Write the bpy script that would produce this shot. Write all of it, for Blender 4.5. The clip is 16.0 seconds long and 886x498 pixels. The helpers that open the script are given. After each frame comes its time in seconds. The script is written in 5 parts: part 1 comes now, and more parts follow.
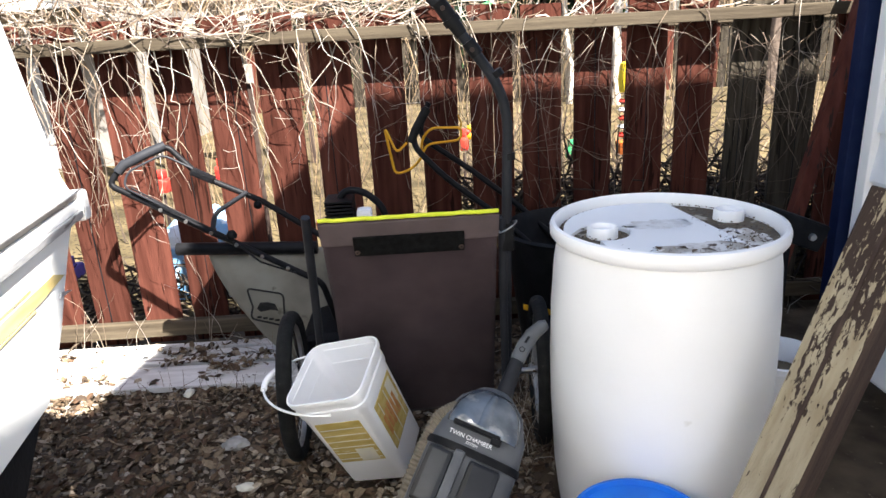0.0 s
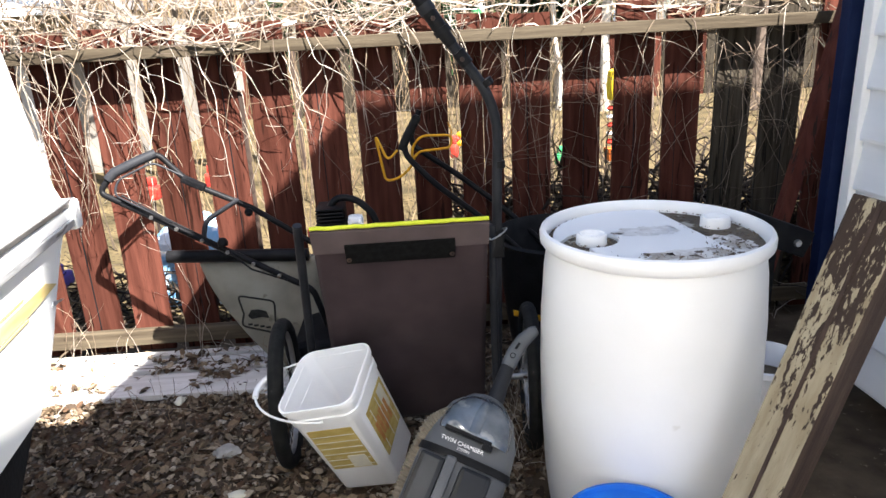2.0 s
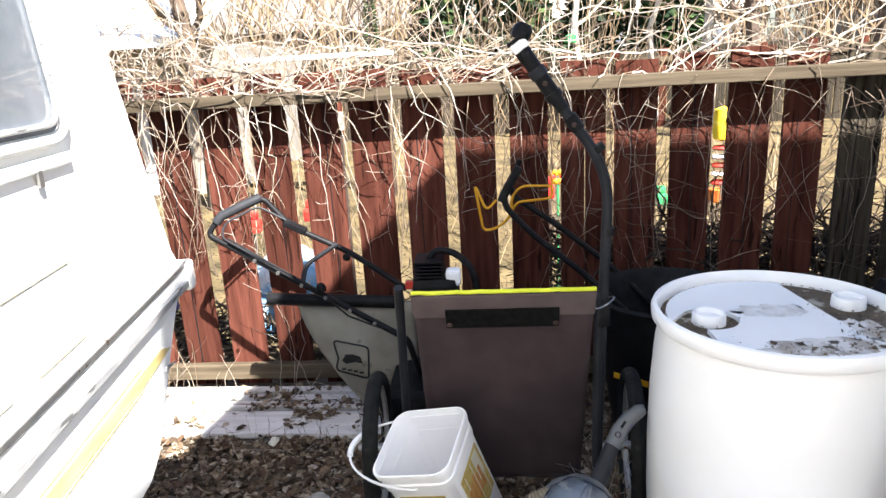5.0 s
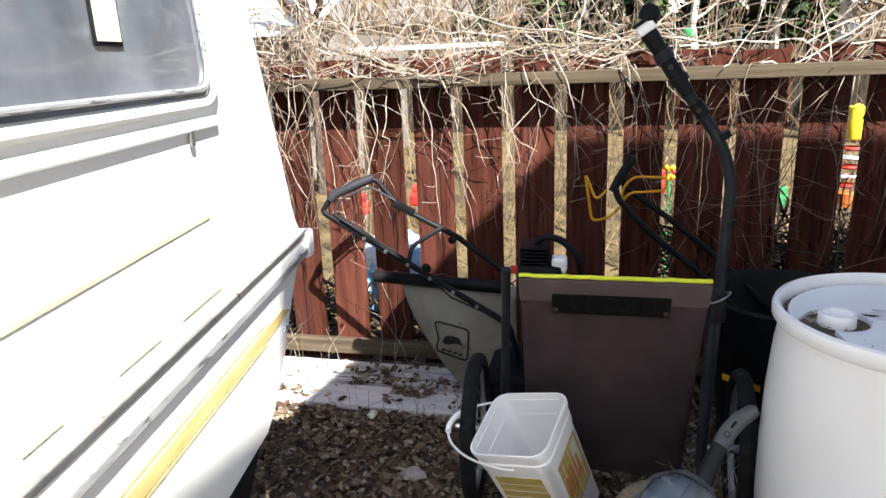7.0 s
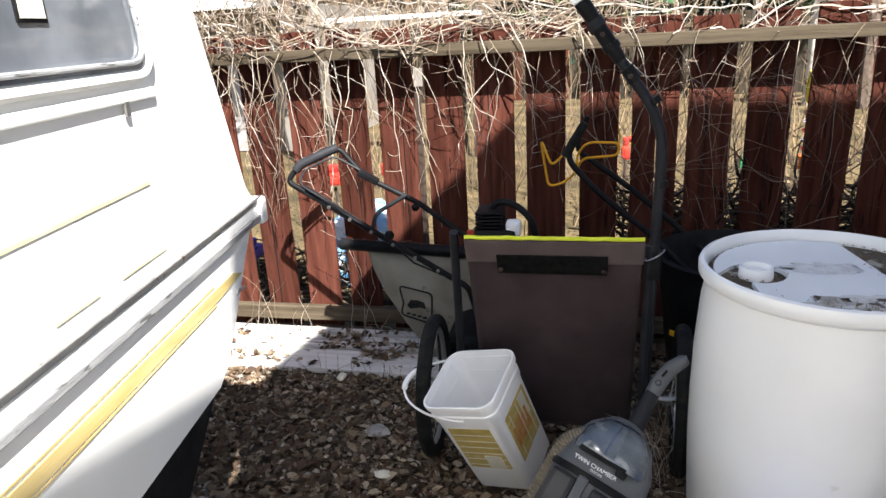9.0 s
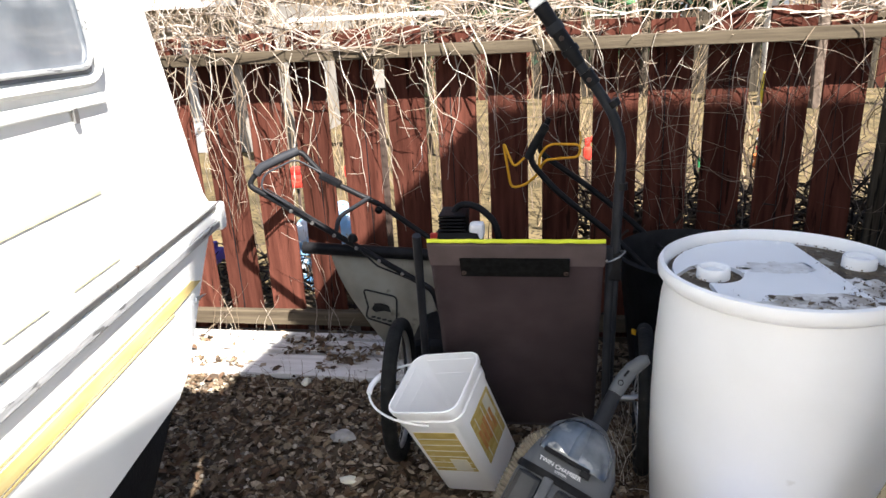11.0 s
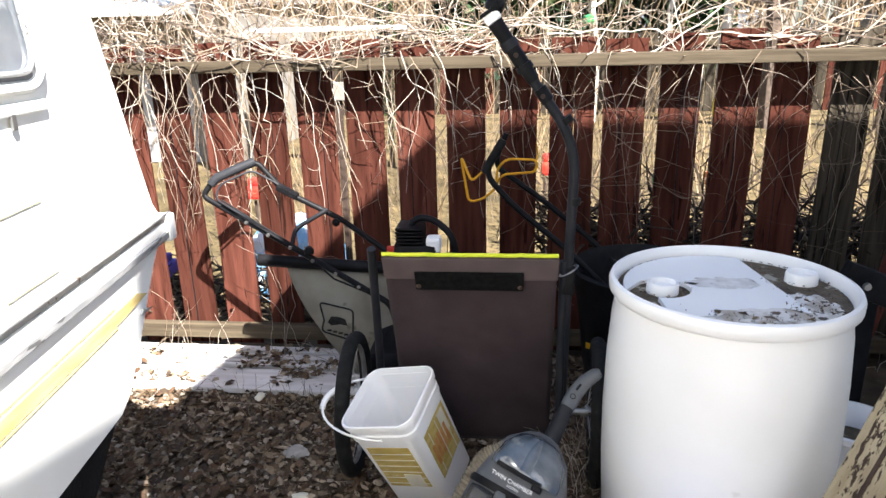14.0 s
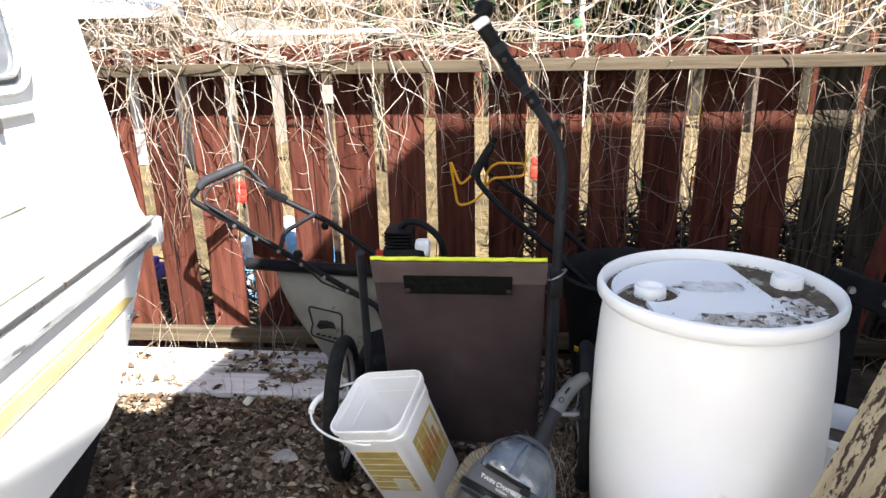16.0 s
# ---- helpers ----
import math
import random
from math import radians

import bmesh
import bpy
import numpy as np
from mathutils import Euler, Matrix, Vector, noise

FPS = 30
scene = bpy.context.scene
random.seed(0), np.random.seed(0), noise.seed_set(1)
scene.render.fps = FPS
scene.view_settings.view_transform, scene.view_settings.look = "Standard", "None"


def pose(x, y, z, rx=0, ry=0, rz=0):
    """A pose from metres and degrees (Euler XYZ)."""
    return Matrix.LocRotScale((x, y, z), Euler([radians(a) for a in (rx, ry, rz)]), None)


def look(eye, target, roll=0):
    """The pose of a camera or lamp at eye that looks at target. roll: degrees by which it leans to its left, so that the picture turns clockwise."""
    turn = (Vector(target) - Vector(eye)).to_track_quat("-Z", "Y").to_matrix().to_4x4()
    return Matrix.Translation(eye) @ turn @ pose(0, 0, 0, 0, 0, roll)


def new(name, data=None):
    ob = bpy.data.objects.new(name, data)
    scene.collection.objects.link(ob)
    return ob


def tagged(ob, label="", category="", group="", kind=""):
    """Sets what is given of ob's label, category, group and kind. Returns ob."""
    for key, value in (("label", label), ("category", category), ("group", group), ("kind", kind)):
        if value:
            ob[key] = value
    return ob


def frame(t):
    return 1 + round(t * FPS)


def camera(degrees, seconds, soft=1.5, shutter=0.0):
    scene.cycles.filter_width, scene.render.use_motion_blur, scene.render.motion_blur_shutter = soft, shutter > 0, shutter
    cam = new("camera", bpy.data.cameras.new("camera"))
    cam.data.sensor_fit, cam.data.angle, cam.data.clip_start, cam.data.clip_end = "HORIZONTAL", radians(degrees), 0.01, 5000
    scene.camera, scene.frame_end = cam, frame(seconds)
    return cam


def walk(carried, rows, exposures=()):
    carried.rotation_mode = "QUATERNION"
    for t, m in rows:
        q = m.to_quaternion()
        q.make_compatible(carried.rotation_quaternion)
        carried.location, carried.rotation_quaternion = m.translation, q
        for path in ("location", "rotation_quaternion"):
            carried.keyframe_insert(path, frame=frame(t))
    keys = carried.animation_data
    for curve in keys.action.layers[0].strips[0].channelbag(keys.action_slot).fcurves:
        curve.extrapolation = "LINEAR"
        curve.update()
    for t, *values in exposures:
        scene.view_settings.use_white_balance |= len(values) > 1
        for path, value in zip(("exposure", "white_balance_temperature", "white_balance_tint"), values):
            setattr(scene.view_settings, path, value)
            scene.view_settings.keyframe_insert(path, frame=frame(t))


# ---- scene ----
cam = camera(67.2, 16.0)
PATH = [
    (0, (-0.004, 0.22, 1.389), (0.044, 2.12, 0.767), -3.1),
    (0.5, (-0.009, 0.22, 1.395), (0.055, 2.119, 0.772), -2.9),
    (1, (-0.005, 0.215, 1.395), (0.068, 2.116, 0.776), -3.1),
    (1.5, (-0.003, 0.208, 1.397), (0.077, 2.109, 0.781), -3.1),
    (2, (-0.007, 0.206, 1.399), (0.072, 2.11, 0.791), -3.0),
    (2.5, (-0.007, 0.205, 1.397), (0.075, 2.111, 0.796), -2.8),
    (3, (-0.005, 0.205, 1.403), (0.081, 2.112, 0.806), -2.8),
    (3.5, (-0.008, 0.204, 1.399), (0.079, 2.115, 0.815), -2.5),
    (4, (-0.01, 0.22, 1.407), (0.052, 2.128, 0.81), -1.8),
    (4.5, (-0.025, 0.263, 1.479), (-0.031, 2.181, 0.911), -0.8),
    (5, (-0.058, 0.291, 1.52), (-0.223, 2.207, 0.973), -3.2),
    (5.2, (-0.056, 0.292, 1.522), (-0.252, 2.207, 0.978), -3.1),
    (7.3, (-0.098, 0.255, 1.483), (-0.562, 2.12, 0.928), -2.1),
    (7.5, (-0.06, 0.25, 1.481), (-0.527, 2.111, 0.919), -1.9),
    (8, (0.04, 0.215, 1.475), (-0.426, 2.067, 0.881), -1.3),
    (8.5, (0.055, 0.199, 1.478), (-0.368, 2.048, 0.844), -2.2),
    (9, (0.047, 0.201, 1.484), (-0.376, 2.051, 0.854), -3.1),
    (9.2, (0.054, 0.203, 1.478), (-0.351, 2.059, 0.853), -2.7),
    (11.3, (0.055, 0.212, 1.498), (-0.249, 2.083, 0.859), -2.4),
    (11.5, (0.05, 0.209, 1.5), (-0.251, 2.079, 0.859), -1.5),
    (12, (0.059, 0.204, 1.498), (-0.233, 2.08, 0.867), -1.4),
    (12.5, (0.066, 0.206, 1.494), (-0.211, 2.088, 0.878), -1.3),
    (13, (0.066, 0.209, 1.493), (-0.191, 2.097, 0.887), -1.3),
    (13.5, (0.069, 0.213, 1.493), (-0.175, 2.104, 0.892), -1.1),
    (14, (0.078, 0.217, 1.493), (-0.136, 2.112, 0.89), -1.4),
    (14.5, (0.081, 0.218, 1.491), (-0.116, 2.115, 0.887), -1.3),
    (15, (0.075, 0.216, 1.497), (-0.114, 2.112, 0.89), -1.5),
    (15.5, (0.075, 0.217, 1.493), (-0.12, 2.115, 0.894), -1.1),
    (16, (0.079, 0.216, 1.496), (-0.103, 2.117, 0.901), -1.1),
]
EV = 2.56
walk(cam, [(t, look(eye, target, roll)) for t, eye, target, roll in PATH],
     [(t, EV + e, 6350, 10) for t, e in ((0, 0.0), (3.5, 0.05), (5, 0.12), (7.5, -0.66), (8, -0.72), (9, -0.52), (11.5, -0.20), (13.5, -0.12), (14.5, 0.0), (16, 0.0))])

# ---- light ----
SUN = Vector((-0.616, 0.788, -1.19)).normalized()
world = bpy.data.worlds.new("sky")
scene.world = world
world.use_nodes = True
wn = world.node_tree
sky = wn.nodes.new("ShaderNodeTexSky")
sky.sky_type, sky.sun_disc = "NISHITA", False
sky.sun_elevation = math.asin(-SUN.z)
sky.sun_rotation = math.atan2(-SUN.x, -SUN.y)
sky.air_density, sky.dust_density = 1.0, 2.0
bg = wn.nodes["Background"]
wn.links.new(sky.outputs[0], bg.inputs[0])
bg.inputs[1].default_value = 0.05
sun = new("sun", bpy.data.lights.new("sun", "SUN"))
sun.data.energy, sun.data.angle, sun.data.color = 5.0, radians(0.6), (1.0, 0.95, 0.88)
sun.matrix_world = look((4, -5, 8), Vector((4, -5, 8)) + SUN)


# ---- materials ----
def rgb(c):
    return (*c, 1.0)


def material(name, c1, c2, scale=12.0, rough=0.6, metal=0.0, bump=0.15, grain=90.0, stretch=(1, 1, 1), lo=0.35, hi=0.65,
             spread=0.0, spots=None, spot_scale=30.0, spot_at=0.62, spec=0.18, trans=0.0, sheen=0.0, coat=0.0):
    """Two colours by a large noise, relief by a fine one, and optional spots of a third colour; spread varies whole objects."""
    m = bpy.data.materials.new(name)
    m.use_nodes = True
    nt, n = m.node_tree, m.node_tree.nodes
    p = n["Principled BSDF"]
    co = n.new("ShaderNodeTexCoord")
    mp = n.new("ShaderNodeMapping")
    mp.inputs["Scale"].default_value = stretch
    nt.links.new(co.outputs["Object"], mp.inputs[0])
    info = n.new("ShaderNodeObjectInfo")
    if spread:
        mul = n.new("ShaderNodeMath")
        mul.operation = "MULTIPLY"
        mul.inputs[1].default_value = 37.0
        nt.links.new(info.outputs["Random"], mul.inputs[0])
        nt.links.new(mul.outputs[0], mp.inputs["Location"])
    big = n.new("ShaderNodeTexNoise")
    big.inputs["Scale"].default_value, big.inputs["Detail"].default_value = scale, 6
    nt.links.new(mp.outputs[0], big.inputs["Vector"])
    ramp = n.new("ShaderNodeValToRGB")
    ramp.color_ramp.elements[0].position, ramp.color_ramp.elements[1].position = lo, hi
    ramp.color_ramp.elements[0].color, ramp.color_ramp.elements[1].color = rgb(c1), rgb(c2)
    nt.links.new(big.outputs[0], ramp.inputs[0])
    out = ramp.outputs[0]
    fine = n.new("ShaderNodeTexNoise")
    fine.inputs["Scale"].default_value, fine.inputs["Detail"].default_value = grain, 4
    nt.links.new(mp.outputs[0], fine.inputs["Vector"])
    if spots:
        sp = n.new("ShaderNodeTexNoise")
        sp.inputs["Scale"].default_value, sp.inputs["Detail"].default_value = spot_scale, 8
        nt.links.new(mp.outputs[0], sp.inputs["Vector"])
        cut = n.new("ShaderNodeValToRGB")
        cut.color_ramp.elements[0].position, cut.color_ramp.elements[1].position = spot_at, spot_at + 0.04
        nt.links.new(sp.outputs[0], cut.inputs[0])
        mix = n.new("ShaderNodeMix")
        mix.data_type = "RGBA"
        nt.links.new(cut.outputs[0], mix.inputs[0])
        nt.links.new(out, mix.inputs[6])
        mix.inputs[7].default_value = rgb(spots)
        out = mix.outputs[2]
    if spread:
        hsv = n.new("ShaderNodeHueSaturation")
        rng = n.new("ShaderNodeMapRange")
        rng.inputs[3].default_value, rng.inputs[4].default_value = 1 - spread, 1 + spread
        nt.links.new(info.outputs["Random"], rng.inputs[0])
        nt.links.new(rng.outputs[0], hsv.inputs["Value"])
        nt.links.new(out, hsv.inputs["Color"])
        out = hsv.outputs[0]
    nt.links.new(out, p.inputs["Base Color"])
    p.inputs["Roughness"].default_value, p.inputs["Metallic"].default_value = rough, metal
    p.inputs["Specular IOR Level"].default_value = spec
    p.inputs["Transmission Weight"].default_value = trans
    p.inputs["Sheen Weight"].default_value = sheen
    p.inputs["Coat Weight"].default_value = coat
    if bump:
        b = n.new("ShaderNodeBump")
        b.inputs["Strength"].default_value, b.inputs["Distance"].default_value = bump, 0.004
        nt.links.new(fine.outputs[0], b.inputs["Height"])
        nt.links.new(b.outputs[0], p.inputs["Normal"])
    return m


def island_material(name, colours, rough=0.8, spec=0.3, bump=0.2, grain=120):
    """A colour for each loose piece of a joined mesh."""
    m = bpy.data.materials.new(name)
    m.use_nodes = True
    nt, n = m.node_tree, m.node_tree.nodes
    p = n["Principled BSDF"]
    geo = n.new("ShaderNodeNewGeometry")
    ramp = n.new("ShaderNodeValToRGB")
    ramp.color_ramp.interpolation = "CONSTANT"
    e = ramp.color_ramp.elements
    e[0].color, e[0].position = rgb(colours[0]), 0
    e[1].color, e[1].position = rgb(colours[1]), 1 / len(colours)
    for i, c in enumerate(colours[2:], 2):
        x = e.new(i / len(colours))
        x.color = rgb(c)
    nt.links.new(geo.outputs["Random Per Island"], ramp.inputs[0])
    nz = n.new("ShaderNodeTexNoise")
    nz.inputs["Scale"].default_value = grain
    co = n.new("ShaderNodeTexCoord")
    nt.links.new(co.outputs["Object"], nz.inputs["Vector"])
    mul = n.new("ShaderNodeMix")
    mul.data_type, mul.blend_type = "RGBA", "OVERLAY"
    mul.inputs[0].default_value = 0.5
    nt.links.new(ramp.outputs[0], mul.inputs[6])
    nt.links.new(nz.outputs[0], mul.inputs[7])
    nt.links.new(mul.outputs[2], p.inputs["Base Color"])
    p.inputs["Roughness"].default_value, p.inputs["Specular IOR Level"].default_value = rough, spec
    b = n.new("ShaderNodeBump")
    b.inputs["Strength"].default_value, b.inputs["Distance"].default_value = bump, 0.003
    nt.links.new(nz.outputs[0], b.inputs["Height"])
    nt.links.new(b.outputs[0], p.inputs["Normal"])
    return m


RED_WOOD = material("red_stained_wood", (0.043, 0.0145, 0.0100), (0.092, 0.0325, 0.0225), 5, 0.8, bump=0.5, grain=60, stretch=(6, 6, 0.5), spread=0.28, spec=0.03,
                    spots=(0.024, 0.0098, 0.0070), spot_scale=9, spot_at=0.60)
GREY_WOOD = material("weathered_wood", (0.024, 0.0195, 0.0145), (0.062, 0.052, 0.039), 6, 0.85, bump=0.6, grain=60, stretch=(7, 7, 0.4), spread=0.2, spec=0.04,
                     spots=(0.013, 0.0105, 0.008), spot_scale=8, spot_at=0.60)
RAIL_WOOD = material("rail_wood", (0.048, 0.036, 0.023), (0.095, 0.075, 0.050), 6, 0.85, bump=0.5, grain=60, stretch=(0.4, 7, 7), spread=0.1)
SOIL = material("soil", (0.05, 0.035, 0.022), (0.10, 0.075, 0.05), 7, 0.95, bump=0.9, grain=45, spots=(0.16, 0.13, 0.09), spot_scale=40, spot_at=0.66)
LAWN = material("dry_lawn", (0.145, 0.108, 0.056), (0.060, 0.048, 0.027), 2.4, 0.95, bump=0.9, grain=60, spots=(0.035, 0.028, 0.018), spot_scale=26, spot_at=0.56, spec=0.05)
DRUM = material("white_polyethylene", (0.83, 0.83, 0.825), (0.87, 0.87, 0.87), 4, 0.32, spec=0.5, bump=0.04, grain=30, spots=(0.76, 0.75, 0.73), spot_scale=9, spot_at=0.72)
DIRT = material("wet_dirt", (0.06, 0.043, 0.026), (0.13, 0.10, 0.065), 16, 0.6, bump=0.9, grain=90, spots=(0.36, 0.33, 0.27), spot_scale=24, spot_at=0.60)
BUCKET = material("white_bucket_plastic", (0.90, 0.90, 0.90), (0.94, 0.94, 0.94), 5, 0.35, spec=0.5, bump=0.03)
CAMPER = material("camper_paint", (0.82, 0.81, 0.78), (0.86, 0.855, 0.83), 3, 0.28, bump=0.03, spec=0.4, grain=20, spots=(0.72, 0.69, 0.62), spot_scale=6, spot_at=0.70)
SIDING = material("white_siding", (0.74, 0.75, 0.76), (0.80, 0.80, 0.80), 3, 0.5, bump=0.08, grain=120, stretch=(1, 1, 4))
BLACK = material("black_paint", (0.006, 0.006, 0.007), (0.013, 0.013, 0.014), 20, 0.45, bump=0.2, spec=0.1)
RUBBER = material("black_rubber", (0.008, 0.008, 0.008), (0.016, 0.016, 0.015), 30, 0.8, bump=0.4, spots=(0.04, 0.035, 0.03), spot_scale=25, spot_at=0.66)
STEEL = material("dull_steel", (0.32, 0.32, 0.32), (0.45, 0.44, 0.42), 30, 0.4, 0.9, bump=0.1, spots=(0.16, 0.10, 0.06), spot_scale=40, spot_at=0.66)
CANVAS = material("grey_brown_canvas", (0.026, 0.0172, 0.0192), (0.066, 0.0455, 0.049), 5, 0.9, bump=0.35, grain=400, sheen=0.1, lo=0.25, hi=0.75, spec=0.08)
STRAP = material("black_webbing", (0.005, 0.005, 0.005), (0.011, 0.011, 0.011), 60, 0.95, bump=0.4, grain=300, spec=0.05)
LIME = material("lime_piping", (0.55, 0.62, 0.03), (0.65, 0.70, 0.06), 20, 0.7, bump=0.2)
BLUE = material("blue_plastic", (0.015, 0.14, 0.60), (0.02, 0.18, 0.68), 8, 0.35, bump=0.05)
NAVY = material("navy_paint", (0.006, 0.011, 0.038), (0.011, 0.018, 0.052), 8, 0.6, bump=0.2, spec=0.06)
ROOF = material("roof_shingle", (0.10, 0.09, 0.085), (0.16, 0.15, 0.14), 8, 0.9, bump=0.6)
WHITE_PLANK = material("white_painted_plank", (0.56, 0.54, 0.51), (0.70, 0.68, 0.66), 8, 0.6, bump=0.3, grain=60, stretch=(0.6, 5, 5), spread=0.06,
                       spots=(0.10, 0.07, 0.05), spot_scale=10, spot_at=0.64)






def peeling_paint(name, paint, wood):
    """Cream paint flaking from brown wood in long strips along the grain, worse towards the upper end."""
    m = material(name, paint[0], paint[1], 9, 0.8, bump=0.7, grain=70, stretch=(4, 4, 0.8))
    nt, n = m.node_tree, m.node_tree.nodes
    p = n["Principled BSDF"]
    base = p.inputs["Base Color"].links[0].from_socket
    co = n.new("ShaderNodeTexCoord")
    sep = n.new("ShaderNodeSeparateXYZ")
    nt.links.new(co.outputs["Object"], sep.inputs[0])
    wear = n.new("ShaderNodeMapRange")
    wear.inputs[1].default_value, wear.inputs[2].default_value = 0.35, 0.95
    wear.inputs[3].default_value, wear.inputs[4].default_value = -0.055, 0.085
    nt.links.new(sep.outputs[2], wear.inputs[0])
    total = wear.outputs[0]
    for scale, st, w in ((20, (2.0, 2.0, 0.42), 0.55), (75, (1.6, 1.6, 0.40), 0.45)):
        mp = n.new("ShaderNodeMapping")
        mp.inputs["Scale"].default_value = st
        nt.links.new(co.outputs["Object"], mp.inputs[0])
        nz = n.new("ShaderNodeTexNoise")
        nz.inputs["Scale"].default_value, nz.inputs["Detail"].default_value, nz.inputs["Roughness"].default_value = scale, 8, 0.65
        nt.links.new(mp.outputs[0], nz.inputs["Vector"])
        add = n.new("ShaderNodeMath")
        add.operation = "MULTIPLY_ADD"
        add.inputs[1].default_value = w
        nt.links.new(nz.outputs[0], add.inputs[0])
        nt.links.new(total, add.inputs[2])
        total = add.outputs[0]
    cut = n.new("ShaderNodeMapRange")
    cut.inputs[1].default_value, cut.inputs[2].default_value = 0.545, 0.56
    nt.links.new(total, cut.inputs[0])
    mix = n.new("ShaderNodeMix")
    mix.data_type = "RGBA"
    nt.links.new(cut.outputs[0], mix.inputs[0])
    nt.links.new(base, mix.inputs[6])
    mix.inputs[7].default_value = rgb(wood)
    nt.links.new(mix.outputs[2], p.inputs["Base Color"])
    return m


CREAM = peeling_paint("peeling_cream_paint", ((0.26, 0.215, 0.14), (0.37, 0.32, 0.225)), (0.042, 0.029, 0.023))
BROWN = material("bare_brown_wood", (0.040, 0.027, 0.022), (0.072, 0.050, 0.040), 8, 0.8, bump=0.6, grain=60, stretch=(5, 5, 0.5))
RUSTY = material("red_brown_beam", (0.075, 0.018, 0.012), (0.12, 0.035, 0.022), 8, 0.7, bump=0.5, stretch=(4, 4, 0.6), spots=(0.03, 0.015, 0.012), spot_scale=10, spot_at=0.6)
GREY_PLASTIC = material("grey_plastic", (0.085, 0.09, 0.097), (0.115, 0.12, 0.127), 9, 0.38, bump=0.08)
DARK_PLASTIC = material("dark_grey_plastic", (0.014, 0.015, 0.018), (0.026, 0.027, 0.031), 9, 0.5, bump=0.1, spec=0.14)
SMOKE = material("smoky_tank", (0.05, 0.065, 0.085), (0.10, 0.12, 0.145), 14, 0.12, bump=0.05, spots=(0.17, 0.185, 0.20), spot_scale=12, spot_at=0.6, spec=0.7, coat=0.6)
SMOKE_DARK = material("dark_smoky_tank", (0.008, 0.009, 0.010), (0.018, 0.019, 0.021), 9, 0.3, bump=0.03, spec=0.25)
HOSE = material("beige_hose", (0.15, 0.125, 0.09), (0.20, 0.17, 0.125), 20, 0.5, bump=0.1, spots=(0.14, 0.11, 0.08), spot_scale=30, spot_at=0.62)
BAG = material("grey_green_bag", (0.22, 0.205, 0.168), (0.30, 0.285, 0.24), 7, 0.9, bump=0.4, grain=300, spots=(0.16, 0.15, 0.12), spot_scale=10, spot_at=0.64)
INK = material("black_ink", (0.012, 0.012, 0.012), (0.03, 0.03, 0.028), 30, 0.8, bump=0.0)
GOLD = material("gold_stripe", (0.48, 0.36, 0.13), (0.62, 0.50, 0.26), 12, 0.4, bump=0.03, stretch=(0.4, 1, 3))
PALE = material("pale_yellow_stripe", (0.78, 0.66, 0.30), (0.80, 0.72, 0.42), 12, 0.4, bump=0.03)
ALU = material("weathered_aluminium", (0.42, 0.43, 0.44), (0.58, 0.58, 0.58), 25, 0.45, 0.55, bump=0.3, stretch=(0.5, 3, 3), spots=(0.20, 0.20, 0.20), spot_scale=35, spot_at=0.60)
GLASS = material("dark_window_glass", (0.085, 0.10, 0.12), (0.18, 0.20, 0.23), 5, 0.06, bump=0.0, spec=0.9, coat=0.5)
LABEL = material("yellow_label", (0.42, 0.31, 0.08), (0.55, 0.43, 0.16), 14, 0.5, bump=0.35, grain=25, stretch=(1, 1, 4), spots=(0.66, 0.60, 0.40), spot_scale=9, spot_at=0.66)
LABEL_PALE = material("pale_label", (0.60, 0.58, 0.50), (0.70, 0.66, 0.52), 20, 0.5, bump=0.2)
LABEL_RED = material("orange_print", (0.45, 0.20, 0.06), (0.55, 0.28, 0.10), 30, 0.6, bump=0.1)
YELLOW = material("yellow_wire", (0.55, 0.26, 0.012), (0.64, 0.33, 0.02), 30, 0.5, bump=0.1)
RED = material("red_plastic", (0.36, 0.03, 0.025), (0.46, 0.05, 0.03), 20, 0.45, bump=0.1)
ORANGE = material("orange_plastic", (0.60, 0.14, 0.03), (0.68, 0.20, 0.05), 20, 0.5, bump=0.1)
GREEN = material("green_plastic", (0.03, 0.22, 0.08), (0.05, 0.28, 0.10), 20, 0.5, bump=0.1)
PURPLE = material("purple_plastic", (0.07, 0.05, 0.25), (0.10, 0.07, 0.32), 20, 0.5, bump=0.1)
TARP = material("blue_tarp", (0.10, 0.32, 0.62), (0.35, 0.55, 0.72), 6, 0.6, bump=0.6, grain=14, spots=(0.72, 0.76, 0.80), spot_scale=5, spot_at=0.52)
VINE = island_material("dry_vine", [(0.26, 0.205, 0.15), (0.36, 0.31, 0.25), (0.17, 0.125, 0.085), (0.46, 0.415, 0.36), (0.12, 0.09, 0.07), (0.33, 0.28, 0.235)], 0.85)
TWIG = island_material("bare_twigs", [(0.11, 0.082, 0.055), (0.17, 0.125, 0.08), (0.07, 0.052, 0.037), (0.20, 0.14, 0.08)], 0.9)
LEAF = island_material("dead_leaves", [(0.105, 0.067, 0.039), (0.15, 0.105, 0.064), (0.05, 0.033, 0.021), (0.20, 0.15, 0.097), (0.12, 0.083, 0.053), (0.31, 0.25, 0.18), (0.085, 0.048, 0.027)], 0.85)
PEBBLE = island_material("pebbles", [(0.16, 0.128, 0.098), (0.24, 0.205, 0.16), (0.10, 0.08, 0.062), (0.40, 0.35, 0.285), (0.14, 0.116, 0.09)], 0.85)
NEEDLE = island_material("evergreen", [(0.014, 0.032, 0.012), (0.026, 0.055, 0.018), (0.009, 0.02, 0.009), (0.045, 0.08, 0.02)], 0.8)
